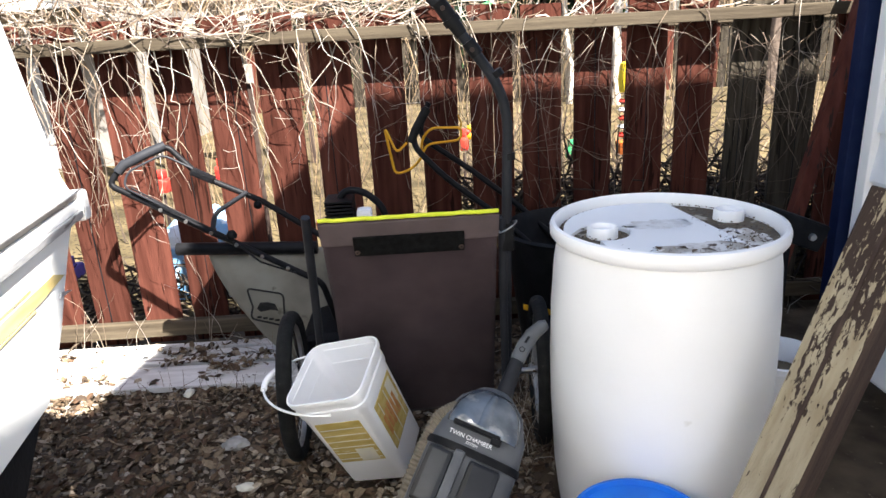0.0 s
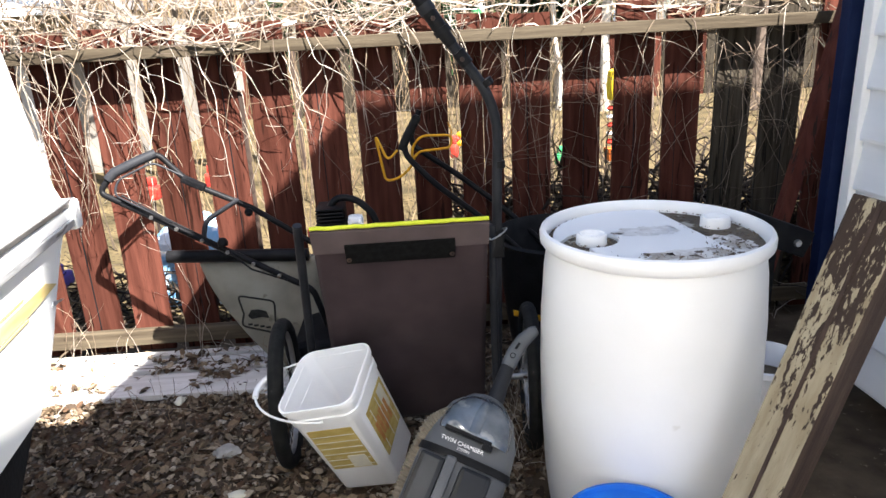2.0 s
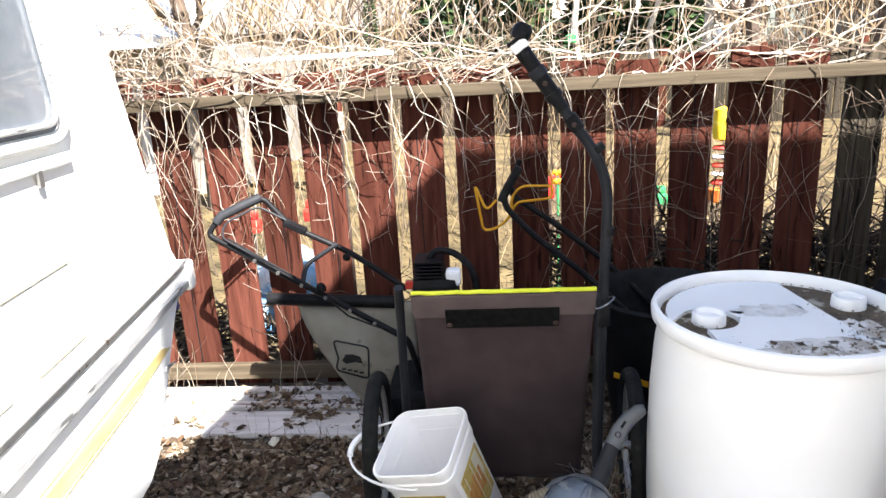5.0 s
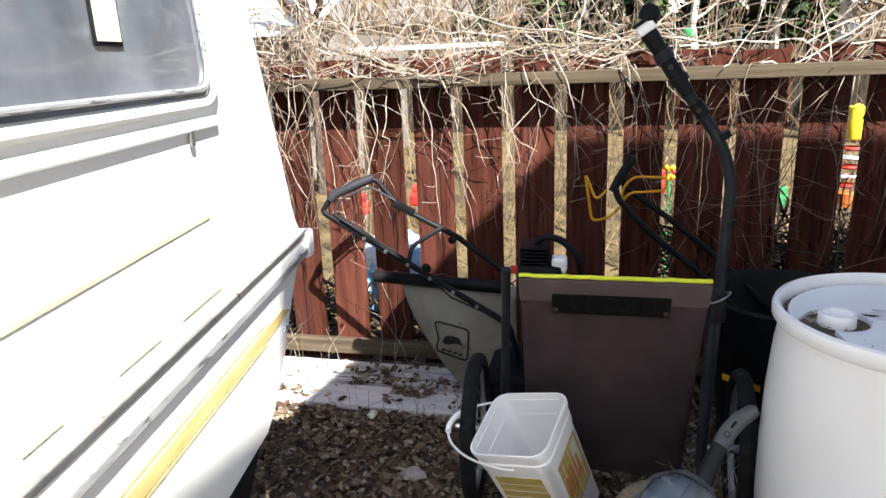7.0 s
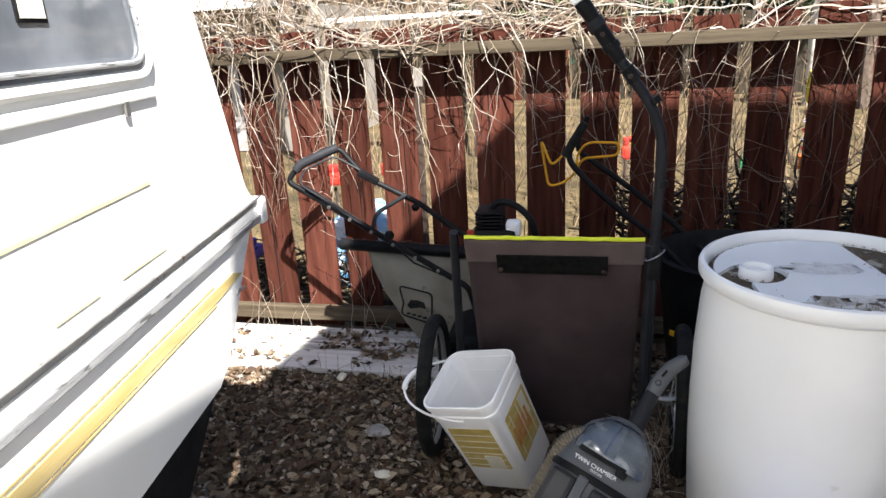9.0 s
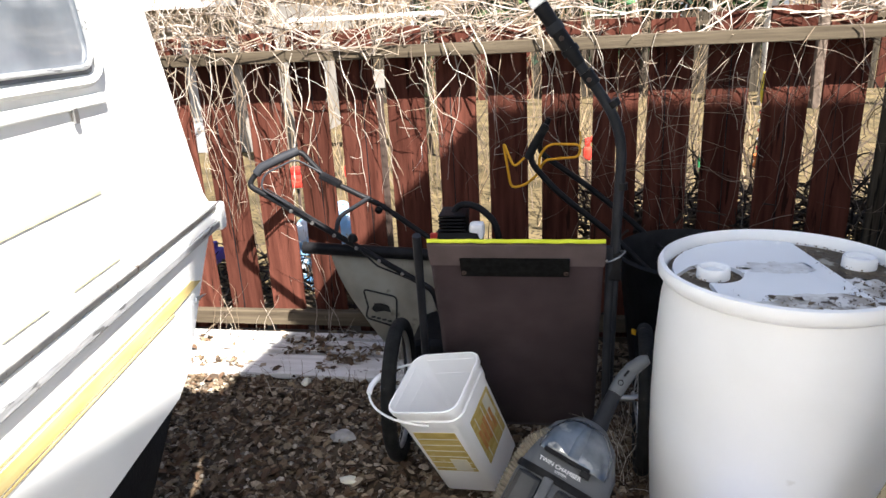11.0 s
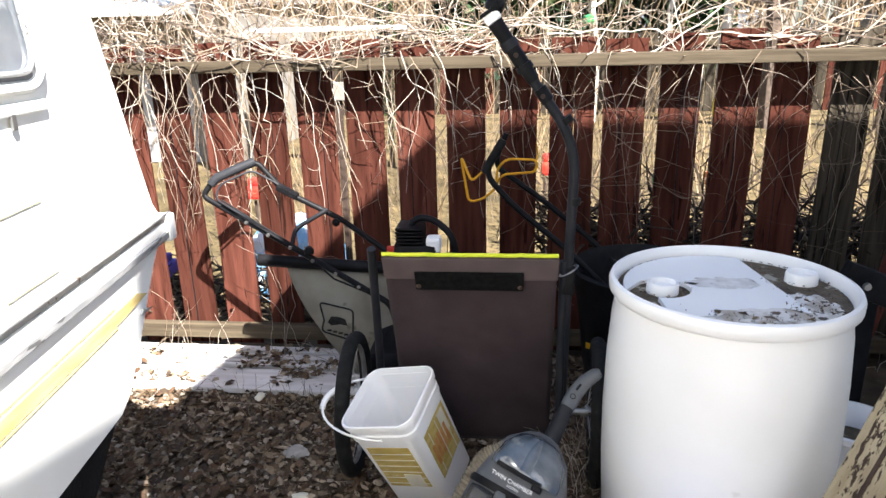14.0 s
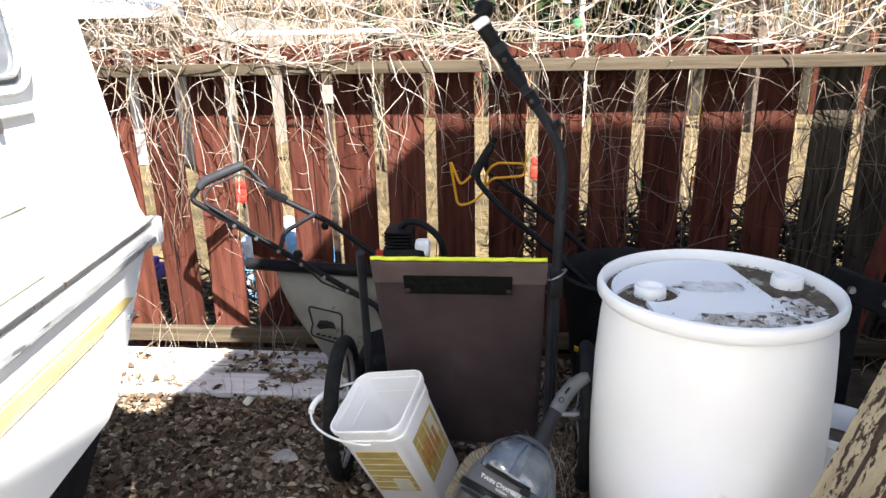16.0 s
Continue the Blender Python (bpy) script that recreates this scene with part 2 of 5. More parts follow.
BARK = material("bark", (0.06, 0.045, 0.035), (0.12, 0.09, 0.07), 12, 0.95, bump=0.9, grain=40)
BIRCH = material("pale_bark", (0.40, 0.36, 0.30), (0.50, 0.46, 0.40), 6, 0.9, bump=0.5, spots=(0.08, 0.06, 0.05), spot_scale=9, spot_at=0.6)
STUCCO = material("pale_stucco", (0.17, 0.155, 0.135), (0.24, 0.22, 0.195), 3, 0.9, bump=0.3)
WHITE_ROOF = material("pale_metal_roof", (0.70, 0.69, 0.66), (0.78, 0.77, 0.75), 3, 0.6, bump=0.2)


# ---- mesh helpers ----
def part(name, bm, mat, parent=None, label="", smooth=False):
    """Links a bmesh as one mesh object, under a thing or a part if given."""
    me = bpy.data.meshes.new(name)
    bm.normal_update()
    bm.to_mesh(me)
    bm.free()
    me.materials.append(mat)
    if smooth:
        me.shade_smooth()
        me.set_sharp_from_angle(angle=radians(40))
    ob = new(name, me)
    if parent:
        ob.parent = parent
    if label:
        ob["label"] = label
    return ob


def thing(name, label, category, m=None, group="", kind=""):
    ob = new(name)
    ob.empty_display_size = 0.1
    if m:
        ob.matrix_world = m
    return tagged(ob, label, category, group, kind)


def box(bm, size, m=None, bevel=0.0):
    r = bmesh.ops.create_cube(bm, size=1.0)
    vs = r["verts"]
    bmesh.ops.scale(bm, vec=size, verts=vs)
    if bevel:
        es = list({e for v in vs for e in v.link_edges})
        vs = list({v for f in bmesh.ops.bevel(bm, geom=es, offset=bevel, segments=2, affect="EDGES", profile=0.6)["faces"] for v in f.verts} | {v for v in vs if v.is_valid})
    if m is not None:
        bmesh.ops.transform(bm, matrix=m, verts=vs)
    return vs


def boxed(size, m=None, bevel=0.0):
    bm = bmesh.new()
    box(bm, size, m, bevel)
    return bm


def lathe(bm, profile, seg=48, m=None, caps=False):
    """Turns a profile of (radius, height) round z."""
    rings = []
    for r, z in profile:
        rings.append([bm.verts.new((r * math.cos(2 * math.pi * k / seg), r * math.sin(2 * math.pi * k / seg), z)) for k in range(seg)])
    for a, b in zip(rings, rings[1:]):
        for k in range(seg):
            bm.faces.new((a[k], a[(k + 1) % seg], b[(k + 1) % seg], b[k]))
    if caps:
        bm.faces.new(rings[0][::-1])
        bm.faces.new(rings[-1])
    if m is not None:
        bmesh.ops.transform(bm, matrix=m, verts=[v for r in rings for v in r])
    return rings


def turned(profile, seg=48, m=None, caps=False):
    bm = bmesh.new()
    lathe(bm, profile, seg, m, caps)
    return bm


def tube(bm, pts, radius, sides=10, closed=False):
    """A pipe along points; radius one number or one a point."""
    pts = [Vector(p) for p in pts]
    n = len(pts)
    rad = radius if isinstance(radius, (list, tuple)) else [radius] * n
    up, rings = None, []
    for i, p in enumerate(pts):
        a, b = (pts[i - 1], pts[(i + 1) % n]) if closed else (pts[max(i - 1, 0)], pts[min(i + 1, n - 1)])
        d = (b - a).normalized()
        if up is None:
            up = d.orthogonal().normalized()
        up = (up - d * up.dot(d)).normalized()
        side = d.cross(up)
        rings.append([bm.verts.new(p + rad[i] * (math.cos(2 * math.pi * k / sides) * up + math.sin(2 * math.pi * k / sides) * side)) for k in range(sides)])
    for a, b in zip(rings, rings[1:] + (rings[:1] if closed else [])):
        for k in range(sides):
            bm.faces.new((a[k], a[(k + 1) % sides], b[(k + 1) % sides], b[k]))
    if not closed:
        bm.faces.new(rings[0][::-1])
        bm.faces.new(rings[-1])


def piped(pts, radius, sides=10, closed=False):
    bm = bmesh.new()
    tube(bm, pts, radius, sides, closed)
    return bm


def rounded(pts, r, steps=5):
    """A line of points with its corners rounded by about r."""
    pts = [Vector(p) for p in pts]
    out = [pts[0]]
    for a, b, c in zip(pts, pts[1:], pts[2:]):
        u, v = (a - b), (c - b)
        k = min(r, u.length * 0.45, v.length * 0.45)
        p, q = b + u.normalized() * k, b + v.normalized() * k
        for i in range(steps + 1):
            t = i / steps
            out.append(p * (1 - t) ** 2 + b * 2 * t * (1 - t) + q * t * t)
    return out + [pts[-1]]


def prism(bm, outline, depth, m=None):
    """A flat outline of (x, z), pushed along y by depth."""
    a = [bm.verts.new((x, 0, z)) for x, z in outline]
    b = [bm.verts.new((x, depth, z)) for x, z in outline]
    n = len(a)
    bm.faces.new(a)
    bm.faces.new(b[::-1])
    for k in range(n):
        bm.faces.new((a[k], b[k], b[(k + 1) % n], a[(k + 1) % n]))
    bmesh.ops.recalc_face_normals(bm, faces=bm.faces)
    if m is not None:
        bmesh.ops.transform(bm, matrix=m, verts=a + b)
    return a + b


def raw(name, verts, faces, mat, parent=None, smooth=False):
    me = bpy.data.meshes.new(name)
    me.from_pydata(verts, [], faces)
    me.materials.append(mat)
    if smooth:
        me.shade_smooth()
    ob = new(name, me)
    if parent:
        ob.parent = parent
    return ob


rnd = random.Random(7)


# ---- ground ----
bm = bmesh.new()
bmesh.ops.create_grid(bm, x_segments=4, y_segments=4, size=300)
tagged(part("ground", bm, LAWN), "dry tan lawn and bare earth reaching to the distance", "ground", kind="structure")
bm = bmesh.new()
bmesh.ops.create_grid(bm, x_segments=90, y_segments=90, size=2.6)
for v in bm.verts:
    e = max(abs(v.co.x), abs(v.co.y))
    v.co.z = 0.004 + (0.012 * noise.noise(v.co * 3) + 0.006 * noise.noise(v.co * 11) + 0.008) * max(0, min(1, (2.6 - e) * 4))
bmesh.ops.translate(bm, vec=(0, 0.9, 0), verts=bm.verts)
tagged(part("bare_yard", bm, SOIL, smooth=True), "bare dark soil yard strewn with leaf litter", "ground", kind="structure")

# Unseen pale pad behind the viewpoint, added to bounce light onto drum and bucket.
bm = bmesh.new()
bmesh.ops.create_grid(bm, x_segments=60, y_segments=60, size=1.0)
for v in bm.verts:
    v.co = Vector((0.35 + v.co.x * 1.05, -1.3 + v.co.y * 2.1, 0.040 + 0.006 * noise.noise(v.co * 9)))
tagged(part("bounce_ground", bm, material("bounce_gravel", (0.30, 0.28, 0.25), (0.42, 0.40, 0.36), 30, 0.9, bump=0.9, grain=60, spots=(0.20, 0.18, 0.16), spot_scale=60, spot_at=0.6)), "unseen pale gravel pad added to bounce light onto drum and bucket", "path", kind="structure")

# ---- fence ----
fence = thing("fence", "red-brown stained picket fence, partly weathered grey, overgrown with bare vines", "fence")
P = 0.228
for k in range(-12, 16):
    grey = k in (6, 7) or k > 8
    w = 0.169 + rnd.uniform(-0.007, 0.007)
    lean = rnd.uniform(-0.6, 0.6)
    top = 1.488 + rnd.uniform(-0.02, 0.02)
    spans = [(k * P + 0.089, w, 0.0)]
    if k == 1:
        spans = [(0.228 + 0.05, 0.10, 0.0), (0.228 + 0.148, 0.085, 0.004)]
    for cx, ww, dy in spans:
        bm = boxed((ww, 0.019, top - 0.03), pose(0, 0, (top + 0.03) / 2), 0.002)
        b = part("board", bm, GREY_WOOD if grey else RED_WOOD, fence)
        b.matrix_basis = pose(cx, 3.21 + dy + rnd.uniform(0, 0.003), 0, 0, lean * 0.5, 0)
        if k != 1 and rnd.random() < 0.75:
            part("crack", boxed((rnd.uniform(0.003, 0.006), 0.003, top * rnd.uniform(0.6, 0.97)), pose(rnd.uniform(-0.03, 0.03), -0.0095, top / 2, 0, rnd.uniform(-0.5, 0.5), 0)), BLACK, b)
for z, h, d in ((1.395, 0.05, 0.118), (0.115, 0.07, 0.05)):
    b = part("rail", boxed((7.2, d, h), pose(0.4, 3.198 - d / 2, z), 0.004), RAIL_WOOD, fence)

# ---- the camper, its side turned a little to the path ----
CA = math.degrees(math.atan2(0.155, 1.0))
camper = thing("camper", "white travel trailer with a gold stripe and aluminium belt rail", "camper", pose(-0.86, 1.85, 0, 0, 0, 0) @ pose(0, 0, 0, 0, 0, CA) @ pose(0, 0, 0, 0, 0, -90))
# local: x runs back along the side from the nose, y into the camper (away from the path), z up
PROFILE = [(0.0, 1.05), (0.05, 1.105), (0.150, 1.38), (0.217, 1.555), (0.278, 1.665), (0.45, 2.0), (0.7, 2.25), (1.1, 2.38), (5.5, 2.40), (5.7, 1.6), (5.6, 0.7), (0.40, 0.70), (0.345, 0.722), (0.245, 0.81), (0.176, 0.882), (0.09, 0.965), (0.03, 1.01)]
bm = bmesh.new()
prism(bm, PROFILE, -2.2)
part("body", bm, CAMPER, camper)
bm = bmesh.new()
prism(bm, [(0.40, 0.70), (5.5, 0.70), (5.5, 0.30), (0.9, 0.30), (0.62, 0.55)], -2.15, pose(0, -0.01, 0))
part("underframe", bm, BLACK, camper, "black painted underframe")

# belt rail of three strips, each a little proud
for z, h, d, m in ((1.054, 0.012, 0.011, STEEL), (1.030, 0.030, 0.007, CAMPER), (1.006, 0.018, 0.013, ALU)):
    bm = boxed((5.6, d, h), pose(2.755, d / 2 + 0.0005, z), 0.003)
    part("belt_strip", bm, m, camper)
# tip of the belt wrapping round the nose
part("belt_cap", boxed((0.05, 0.6, 0.075), pose(-0.022, -0.28, 1.022, 0, 0, 0), 0.012), CAMPER, camper)
bm = bmesh.new()
prism(bm, [(0.17, 0.905), (0.23, 0.926), (5.4, 0.928), (5.4, 0.897), (0.32, 0.897)], 0.0025, pose(0, 0.0005, 0))
part("gold_stripe", bm, GOLD, camper, "faded gold stripe")
for z in (0.890, 0.935):
    part("pin_stripe", boxed((5.0, 0.002, 0.004), pose(2.85, 0.0015, z)), GOLD, camper)
part("upper_stripe", boxed((4.4, 0.002, 0.007), pose(2.75, 0.0015, 1.232)), PALE, camper, "pale yellow pin stripe")
for i in range(14):
    part("worn_stripe", boxed((0.17 - 0.05 * (i % 3), 0.002, 0.004), pose(0.62 + 0.22 * i, 0.0015, 1.094)), PALE, camper, "worn pale yellow stripe")
bm = bmesh.new()
prism(bm, [(0.155, 0.862), (0.215, 0.878), (0.225, 0.868)], 0.004, pose(0, 0.0006, 0))
part("trim_chip", bm, ALU, camper)
# side window: rounded frame, dark glass, drip ledge and a latch
win = part("window", boxed((1.5, 0.006, 0.50), pose(1.25, 0.004, 1.69)), GLASS, camper, "dark glass side window")
W0, W1, Z0, Z1 = 0.462, 2.05, 1.428, 1.96
part("window_frame", piped(rounded([(1.2, 0.003, Z0), (W1, 0.003, Z0), (W1, 0.003, Z1), (W0 + 0.07, 0.003, Z1), (W0, 0.003, Z0), (1.2, 0.003, Z0)], 0.07, 8), 0.012, 8), WHITE_ROOF, win, smooth=True)
part("inner_frame", piped(rounded([(1.2, 0.012, Z0 + 0.024), (W1 - 0.03, 0.012, Z0 + 0.024), (W1 - 0.03, 0.012, Z1 - 0.03), (W0 + 0.104, 0.012, Z1 - 0.03), (W0 + 0.034, 0.012, Z0 + 0.024), (1.2, 0.012, Z0 + 0.024)], 0.05, 8), 0.005, 8), ALU, win, smooth=True)
part("drip_ledge", boxed((1.60, 0.009, 0.02), pose(1.272, 0.0047, 1.394), 0.004), CAMPER, win)
part("latch", boxed((0.014, 0.005, 0.026), pose(0.588, 0.0065, 1.374), 0.001), STEEL, win)
catcher = part("sun_catcher", boxed((0.068, 0.004, 0.09), pose(0.80, 0.0082, 1.565), 0.001), BLACK, win, "leaded glass ornament hung in the window")
part("tinted_pane", boxed((0.055, 0.003, 0.078), pose(0.80, 0.0105, 1.565)), LABEL_PALE, catcher)
for x in [1.1 + 0.11 * i for i in range(8)]:
    part("blind", boxed((0.085, 0.003, 0.42), pose(x, 0.0078, 1.70)), LABEL_PALE, win)

# ---- the house beside the path, its high unseen eave cut to cast the shade ----
shed = thing("house", "white lap-sided house, upper wall and roofs unseen, eave shaped to cast shade", "house")
# Outline bent so its shadow meets the shade edges on fence, ground and camper.
SHADE_EAVE = [(1.185, 1.37), (4.6, 1.37), (4.6, -1.75), (0.84, -1.75), (0.845, -0.58), (0.665, -0.27), (0.63, -0.10), (0.64, 0.17), (0.74, 0.70), (0.95, 1.06)]
bm = bmesh.new()
low = [bm.verts.new((x, y, 3.81)) for x, y in SHADE_EAVE]
high = [bm.verts.new((x, y, 3.90)) for x, y in SHADE_EAVE]
bm.faces.new(low[::-1])
bm.faces.new(high)
for i in range(len(SHADE_EAVE)):
    bm.faces.new((low[i], low[(i + 1) % len(SHADE_EAVE)], high[(i + 1) % len(SHADE_EAVE)], high[i]))
bmesh.ops.recalc_face_normals(bm, faces=bm.faces)
part("roof", bm, ROOF, shed)
# Unseen porch roof and upper wall, added to fit the raised eave.
part("unseen_porch_roof", boxed((3.08, 1.1, 0.05), pose(3.07, 1.885, 2.228), 0.004), ROOF, shed)
SX, SY = 1.525, 2.42
part("wall", boxed((3.0, 2.6, 2.055), pose(SX + 1.52, SY - 1.32, 1.1725)), SIDING, shed)
part("unseen_upper_wall", boxed((2.98, 2.9, 1.6), pose(SX + 1.535, -0.14, 3.005)), SIDING, shed)
for i in range(12):
    z = 0.14 + i * 0.17
    bm = bmesh.new()
    prism(bm, [(0, 0), (0, 0.172), (0.003, 0.172), (0.024, 0.010), (0.022, 0)], 2.6)
    b = part("siding_course", bm, SIDING, shed)
    b.matrix_basis = pose(SX + 0.02, SY - 0.01, z, 0, 0, 180)
for i in range(9):
    bm = bmesh.new()
    prism(bm, [(0, 0), (0, 0.172), (0.004, 0.172), (0.016, 0.008), (0.016, 0)], 2.9)
    b = part("siding_course", bm, SIDING, shed)
    b.matrix_basis = pose(SX + 0.044, 1.305, 2.26 + i * 0.17, 0, 0, 180)
part("corner_trim", boxed((0.030, 0.05, 2.04), pose(SX - 0.002, SY + 0.005, 1.185), 0.004), CAMPER, shed)

# ---- navy post and leaning beam by the house ----
part_nv = thing("navy_post", "dark navy painted board standing beside the house", "post")
part("board", boxed((0.10, 0.05, 1.75), pose(1.53, 2.50, 0.87, 0, 0, 0), 0.004), NAVY, part_nv)
beam = thing("leaning_beam", "red-brown painted beam leaning against the fence", "beam")
part("timber", piped([(1.36, 2.75, 0.02), (1.86, 3.02, 1.62)], 0.036, 4), RUSTY, beam)
brk = thing("hitch_bracket", "black steel hitch bracket with bolts", "bracket")
part("plate", boxed((0.26, 0.05, 0.10), pose(1.29, 2.45, 0.66, 0, 22, 0), 0.008), BLACK, brk)
for x in (1.24, 1.36):
    part("bolt", turned([(0.0, 0.012), (0.012, 0.012), (0.014, 0.0)], 8, pose(x, 2.424, 0.675 - (x - 1.24) * 0.4, 90, 0, 0)), STEEL, brk)
part("leg", boxed((0.06, 0.05, 0.70), pose(1.27, 2.47, 0.34), 0.006), BLACK, brk)
tub = thing("black_tub", "black plastic tub with a worn yellow mark", "tub")
bm = bmesh.new()
lathe(bm, [(0.0, 0.0), (0.17, 0.0), (0.20, 0.05), (0.27, 0.60), (0.285, 0.62), (0.275, 0.63), (0.255, 0.60), (0.18, 0.08), (0.0, 0.06)], 40, pose(0.58, 2.72, 0.01))
part("shell", bm, BLACK, tub, smooth=True)
for i in range(3):
    part("mark", boxed((0.035, 0.004, 0.022), pose(0.36 + 0.04 * i, 2.53 - 0.03 * i, 0.38, 0, 0, -45), 0.001), YELLOW, tub, "worn yellow mark")

# ---- drum ----
drum = thing("drum", "white plastic barrel with a dirty wet lid", "barrel", pose(0.629, 1.893, 0.003))
prof = [(0.255, 0.0), (0.272, 0.01), (0.278, 0.05), (0.289, 0.15), (0.299, 0.35), (0.3015, 0.50), (0.2985, 0.65), (0.290, 0.78), (0.283, 0.825), (0.283, 0.838), (0.296, 0.845), (0.301, 0.852), (0.302, 0.872), (0.298, 0.882), (0.289, 0.885), (0.283, 0.878), (0.280, 0.846), (0.0, 0.844)]
part("shell", turned(prof, 96), DRUM, drum, smooth=True)
# raised part of the lid: a disc cut by a chord on one side, with a round bay open to the rim at the other bung
BAY = Vector((-0.169, -0.008))
out = []
for i in range(111):
    a = radians(226 + 319 * i / 110)
    p = Vector((0.266 * math.cos(a), 0.266 * math.sin(a)))
    d = p.x * 0.993 + p.y * 0.12 - 0.123
    if d > 0:
        p -= Vector((0.993, 0.12)) * d
    out.append(p)
for i in range(33):
    a = radians(140 - 250 * i / 32)
    out.append(BAY + 0.070 * Vector((math.cos(a), math.sin(a))))
bm = bmesh.new()
a = [bm.verts.new((p.x, p.y, 0.840)) for p in out]
b = [bm.verts.new((p.x * 0.992, p.y * 0.992, 0.859)) for p in out]
for i in range(len(a)):
    bm.faces.new((a[i], a[(i + 1) % len(a)], b[(i + 1) % len(a)], b[i]))
rim = [bm.edges.get((b[i], b[(i + 1) % len(b)])) for i in range(len(b))]
bmesh.ops.triangle_fill(bm, edges=rim, use_beauty=True)
bmesh.ops.recalc_face_normals(bm, faces=bm.faces)
part("lid_plateau", bm, DRUM, drum)
bm = bmesh.new()
bmesh.ops.create_circle(bm, cap_ends=True, radius=0.279, segments=64, matrix=pose(0, 0, 0.8485))
part("lid_dirt", bm, DIRT, drum, "wet brown dirt in the lid")
for x, y in ((-0.169, -0.008), (0.207, 0.079)):
    part("bung", turned([(0.0, 0.864), (0.030, 0.864), (0.032, 0.876), (0.037, 0.878), (0.040, 0.873), (0.041, 0.845)], 32, pose(x, y, 0)), DRUM, drum, smooth=True)


def smear(name, cx, cy, rx, ry, z, mat, label, seed):
    """A thin patch with a ragged outline."""
    bm = bmesh.new()
    vs = []
    for i in range(72):
        a = 2 * math.pi * i / 72
        k = 1 + 0.42 * noise.noise(Vector((2.2 * math.cos(a), 2.2 * math.sin(a), seed))) + 0.22 * noise.noise(Vector((7 * math.cos(a), 7 * math.sin(a), seed)))
        x, y = cx + rx * k * math.cos(a), cy + ry * k * math.sin(a)
        r = math.hypot(x, y)
        if r > 0.262:
            x, y = x * 0.262 / r, y * 0.262 / r
        vs.append(bm.verts.new((x, y, z)))
    bm.faces.new(vs)
    bmesh.ops.triangulate(bm, faces=bm.faces)
    part(name, bm, mat, drum, label)


STAIN = material("grey_stain", (0.60, 0.585, 0.56), (0.76, 0.75, 0.735), 30, 0.5, bump=0.1, spots=(0.48, 0.44, 0.40), spot_scale=50, spot_at=0.62)
MUD = material("thin_mud", (0.40, 0.36, 0.31), (0.70, 0.68, 0.65), 18, 0.6, bump=0.4, lo=0.42, hi=0.58, spots=(0.09, 0.065, 0.045), spot_scale=34, spot_at=0.58)
smear("lid_stain", -0.005, 0.035, 0.085, 0.042, 0.8596, STAIN, "grey mud stain", 1.0)
smear("lid_mud", 0.045, -0.185, 0.13, 0.045, 0.8599, MUD, "thin drying mud", 3.0)
smear("lid_mud", -0.075, -0.215, 0.10, 0.025, 0.8602, MUD, "thin drying mud", 5.0)
smear("lid_mud", 0.17, -0.10, 0.055, 0.085, 0.8530, MUD, "thin drying mud", 8.0)
deb = random.Random(3)
verts, faces = [], []
for i in range(520):
    big = i < 3
    if big:
        x, y = ((-0.075, -0.165), (-0.02, -0.175), (0.0, -0.20))[i]
    elif i < 190:
        x, y = deb.uniform(0.10, 0.27), deb.uniform(-0.20, 0.22)
    elif i < 330:
        a, r = deb.gauss(-1.25, 0.55), deb.uniform(0.175, 0.268)
        x, y = r * math.cos(a), r * math.sin(a)
    elif i < 400:
        a, r = deb.uniform(0, 6.28), deb.uniform(0.042, 0.075)
        x, y = BAY.x + r * math.cos(a), BAY.y + r * math.sin(a)
    else:
        a = deb.uniform(-0.2, 3.4)
        x, y = 0.270 * math.cos(a), 0.270 * math.sin(a)
    if math.hypot(x, y) > 0.274:
        continue
    recess = x * 0.993 + y * 0.12 > 0.123 or (Vector((x, y)) - BAY).length < 0.07 or i >= 400
    s, t, n = 0.015 if big else deb.uniform(0.0015, 0.006) * (1.8 if i % 17 == 0 else 1), deb.uniform(0, 6.28), len(verts)
    z = 0.8535 if recess else 0.8608
    c, w = math.cos(t) * s, math.sin(t) * s
    k = deb.uniform(0.45, 0.8) if big else deb.uniform(0.15, 0.7)
    verts += [(x + c, y + w, z), (x - w * k, y + c * k, z + 0.004), (x - c, y - w, z), (x + w * k, y - c * k, z + 0.003)]
    faces.append((n, n + 1, n + 2, n + 3))
tagged(raw("lid_debris", verts, faces, LEAF, drum), "dead leaf crumbs", kind="stuff")
# moulded marks on the side
for i in range(7):
    a = radians(-46 + 4.2 * (i % 4))
    z = 0.63 + 0.035 * (i // 4)
    part("moulded_mark", boxed((0.010, 0.004, 0.014), pose(0.294 * math.cos(a), 0.294 * math.sin(a), z, 0, 0, math.degrees(a) + 90), 0.001), DRUM, drum)

# ---- garden cart: canvas panel leaning, tube frame, two spoked wheels ----
cart = thing("garden_cart", "garden cart with a grey-brown canvas panel and lime piping", "cart")


def on_panel(x, d):
    """A place d metres down the panel from its top edge."""
    return Vector((x * (1 + 0.06 * d), 2.0 + 0.42 * d, 0.905 - 0.907 * d))


bm = bmesh.new()
grid = [[bm.verts.new(on_panel(-0.298 + 0.495 * i / 30, 0.94 * j / 40) + Vector((0, 0.009 * noise.noise(Vector((i * 0.14, j * 0.10, 0))) + 0.004 * noise.noise(Vector((i * 0.42, j * 0.22, 5))) + 0.010 * math.sin(math.pi * i / 30) * math.sin(math.pi * min(1, j / 26)), 0))) for i in range(31)] for j in range(41)]
for j in range(40):
    for i in range(30):
        bm.faces.new((grid[j][i], grid[j + 1][i], grid[j + 1][i + 1], grid[j][i + 1]))
panel = part("panel", bm, CANVAS, cart, smooth=True)
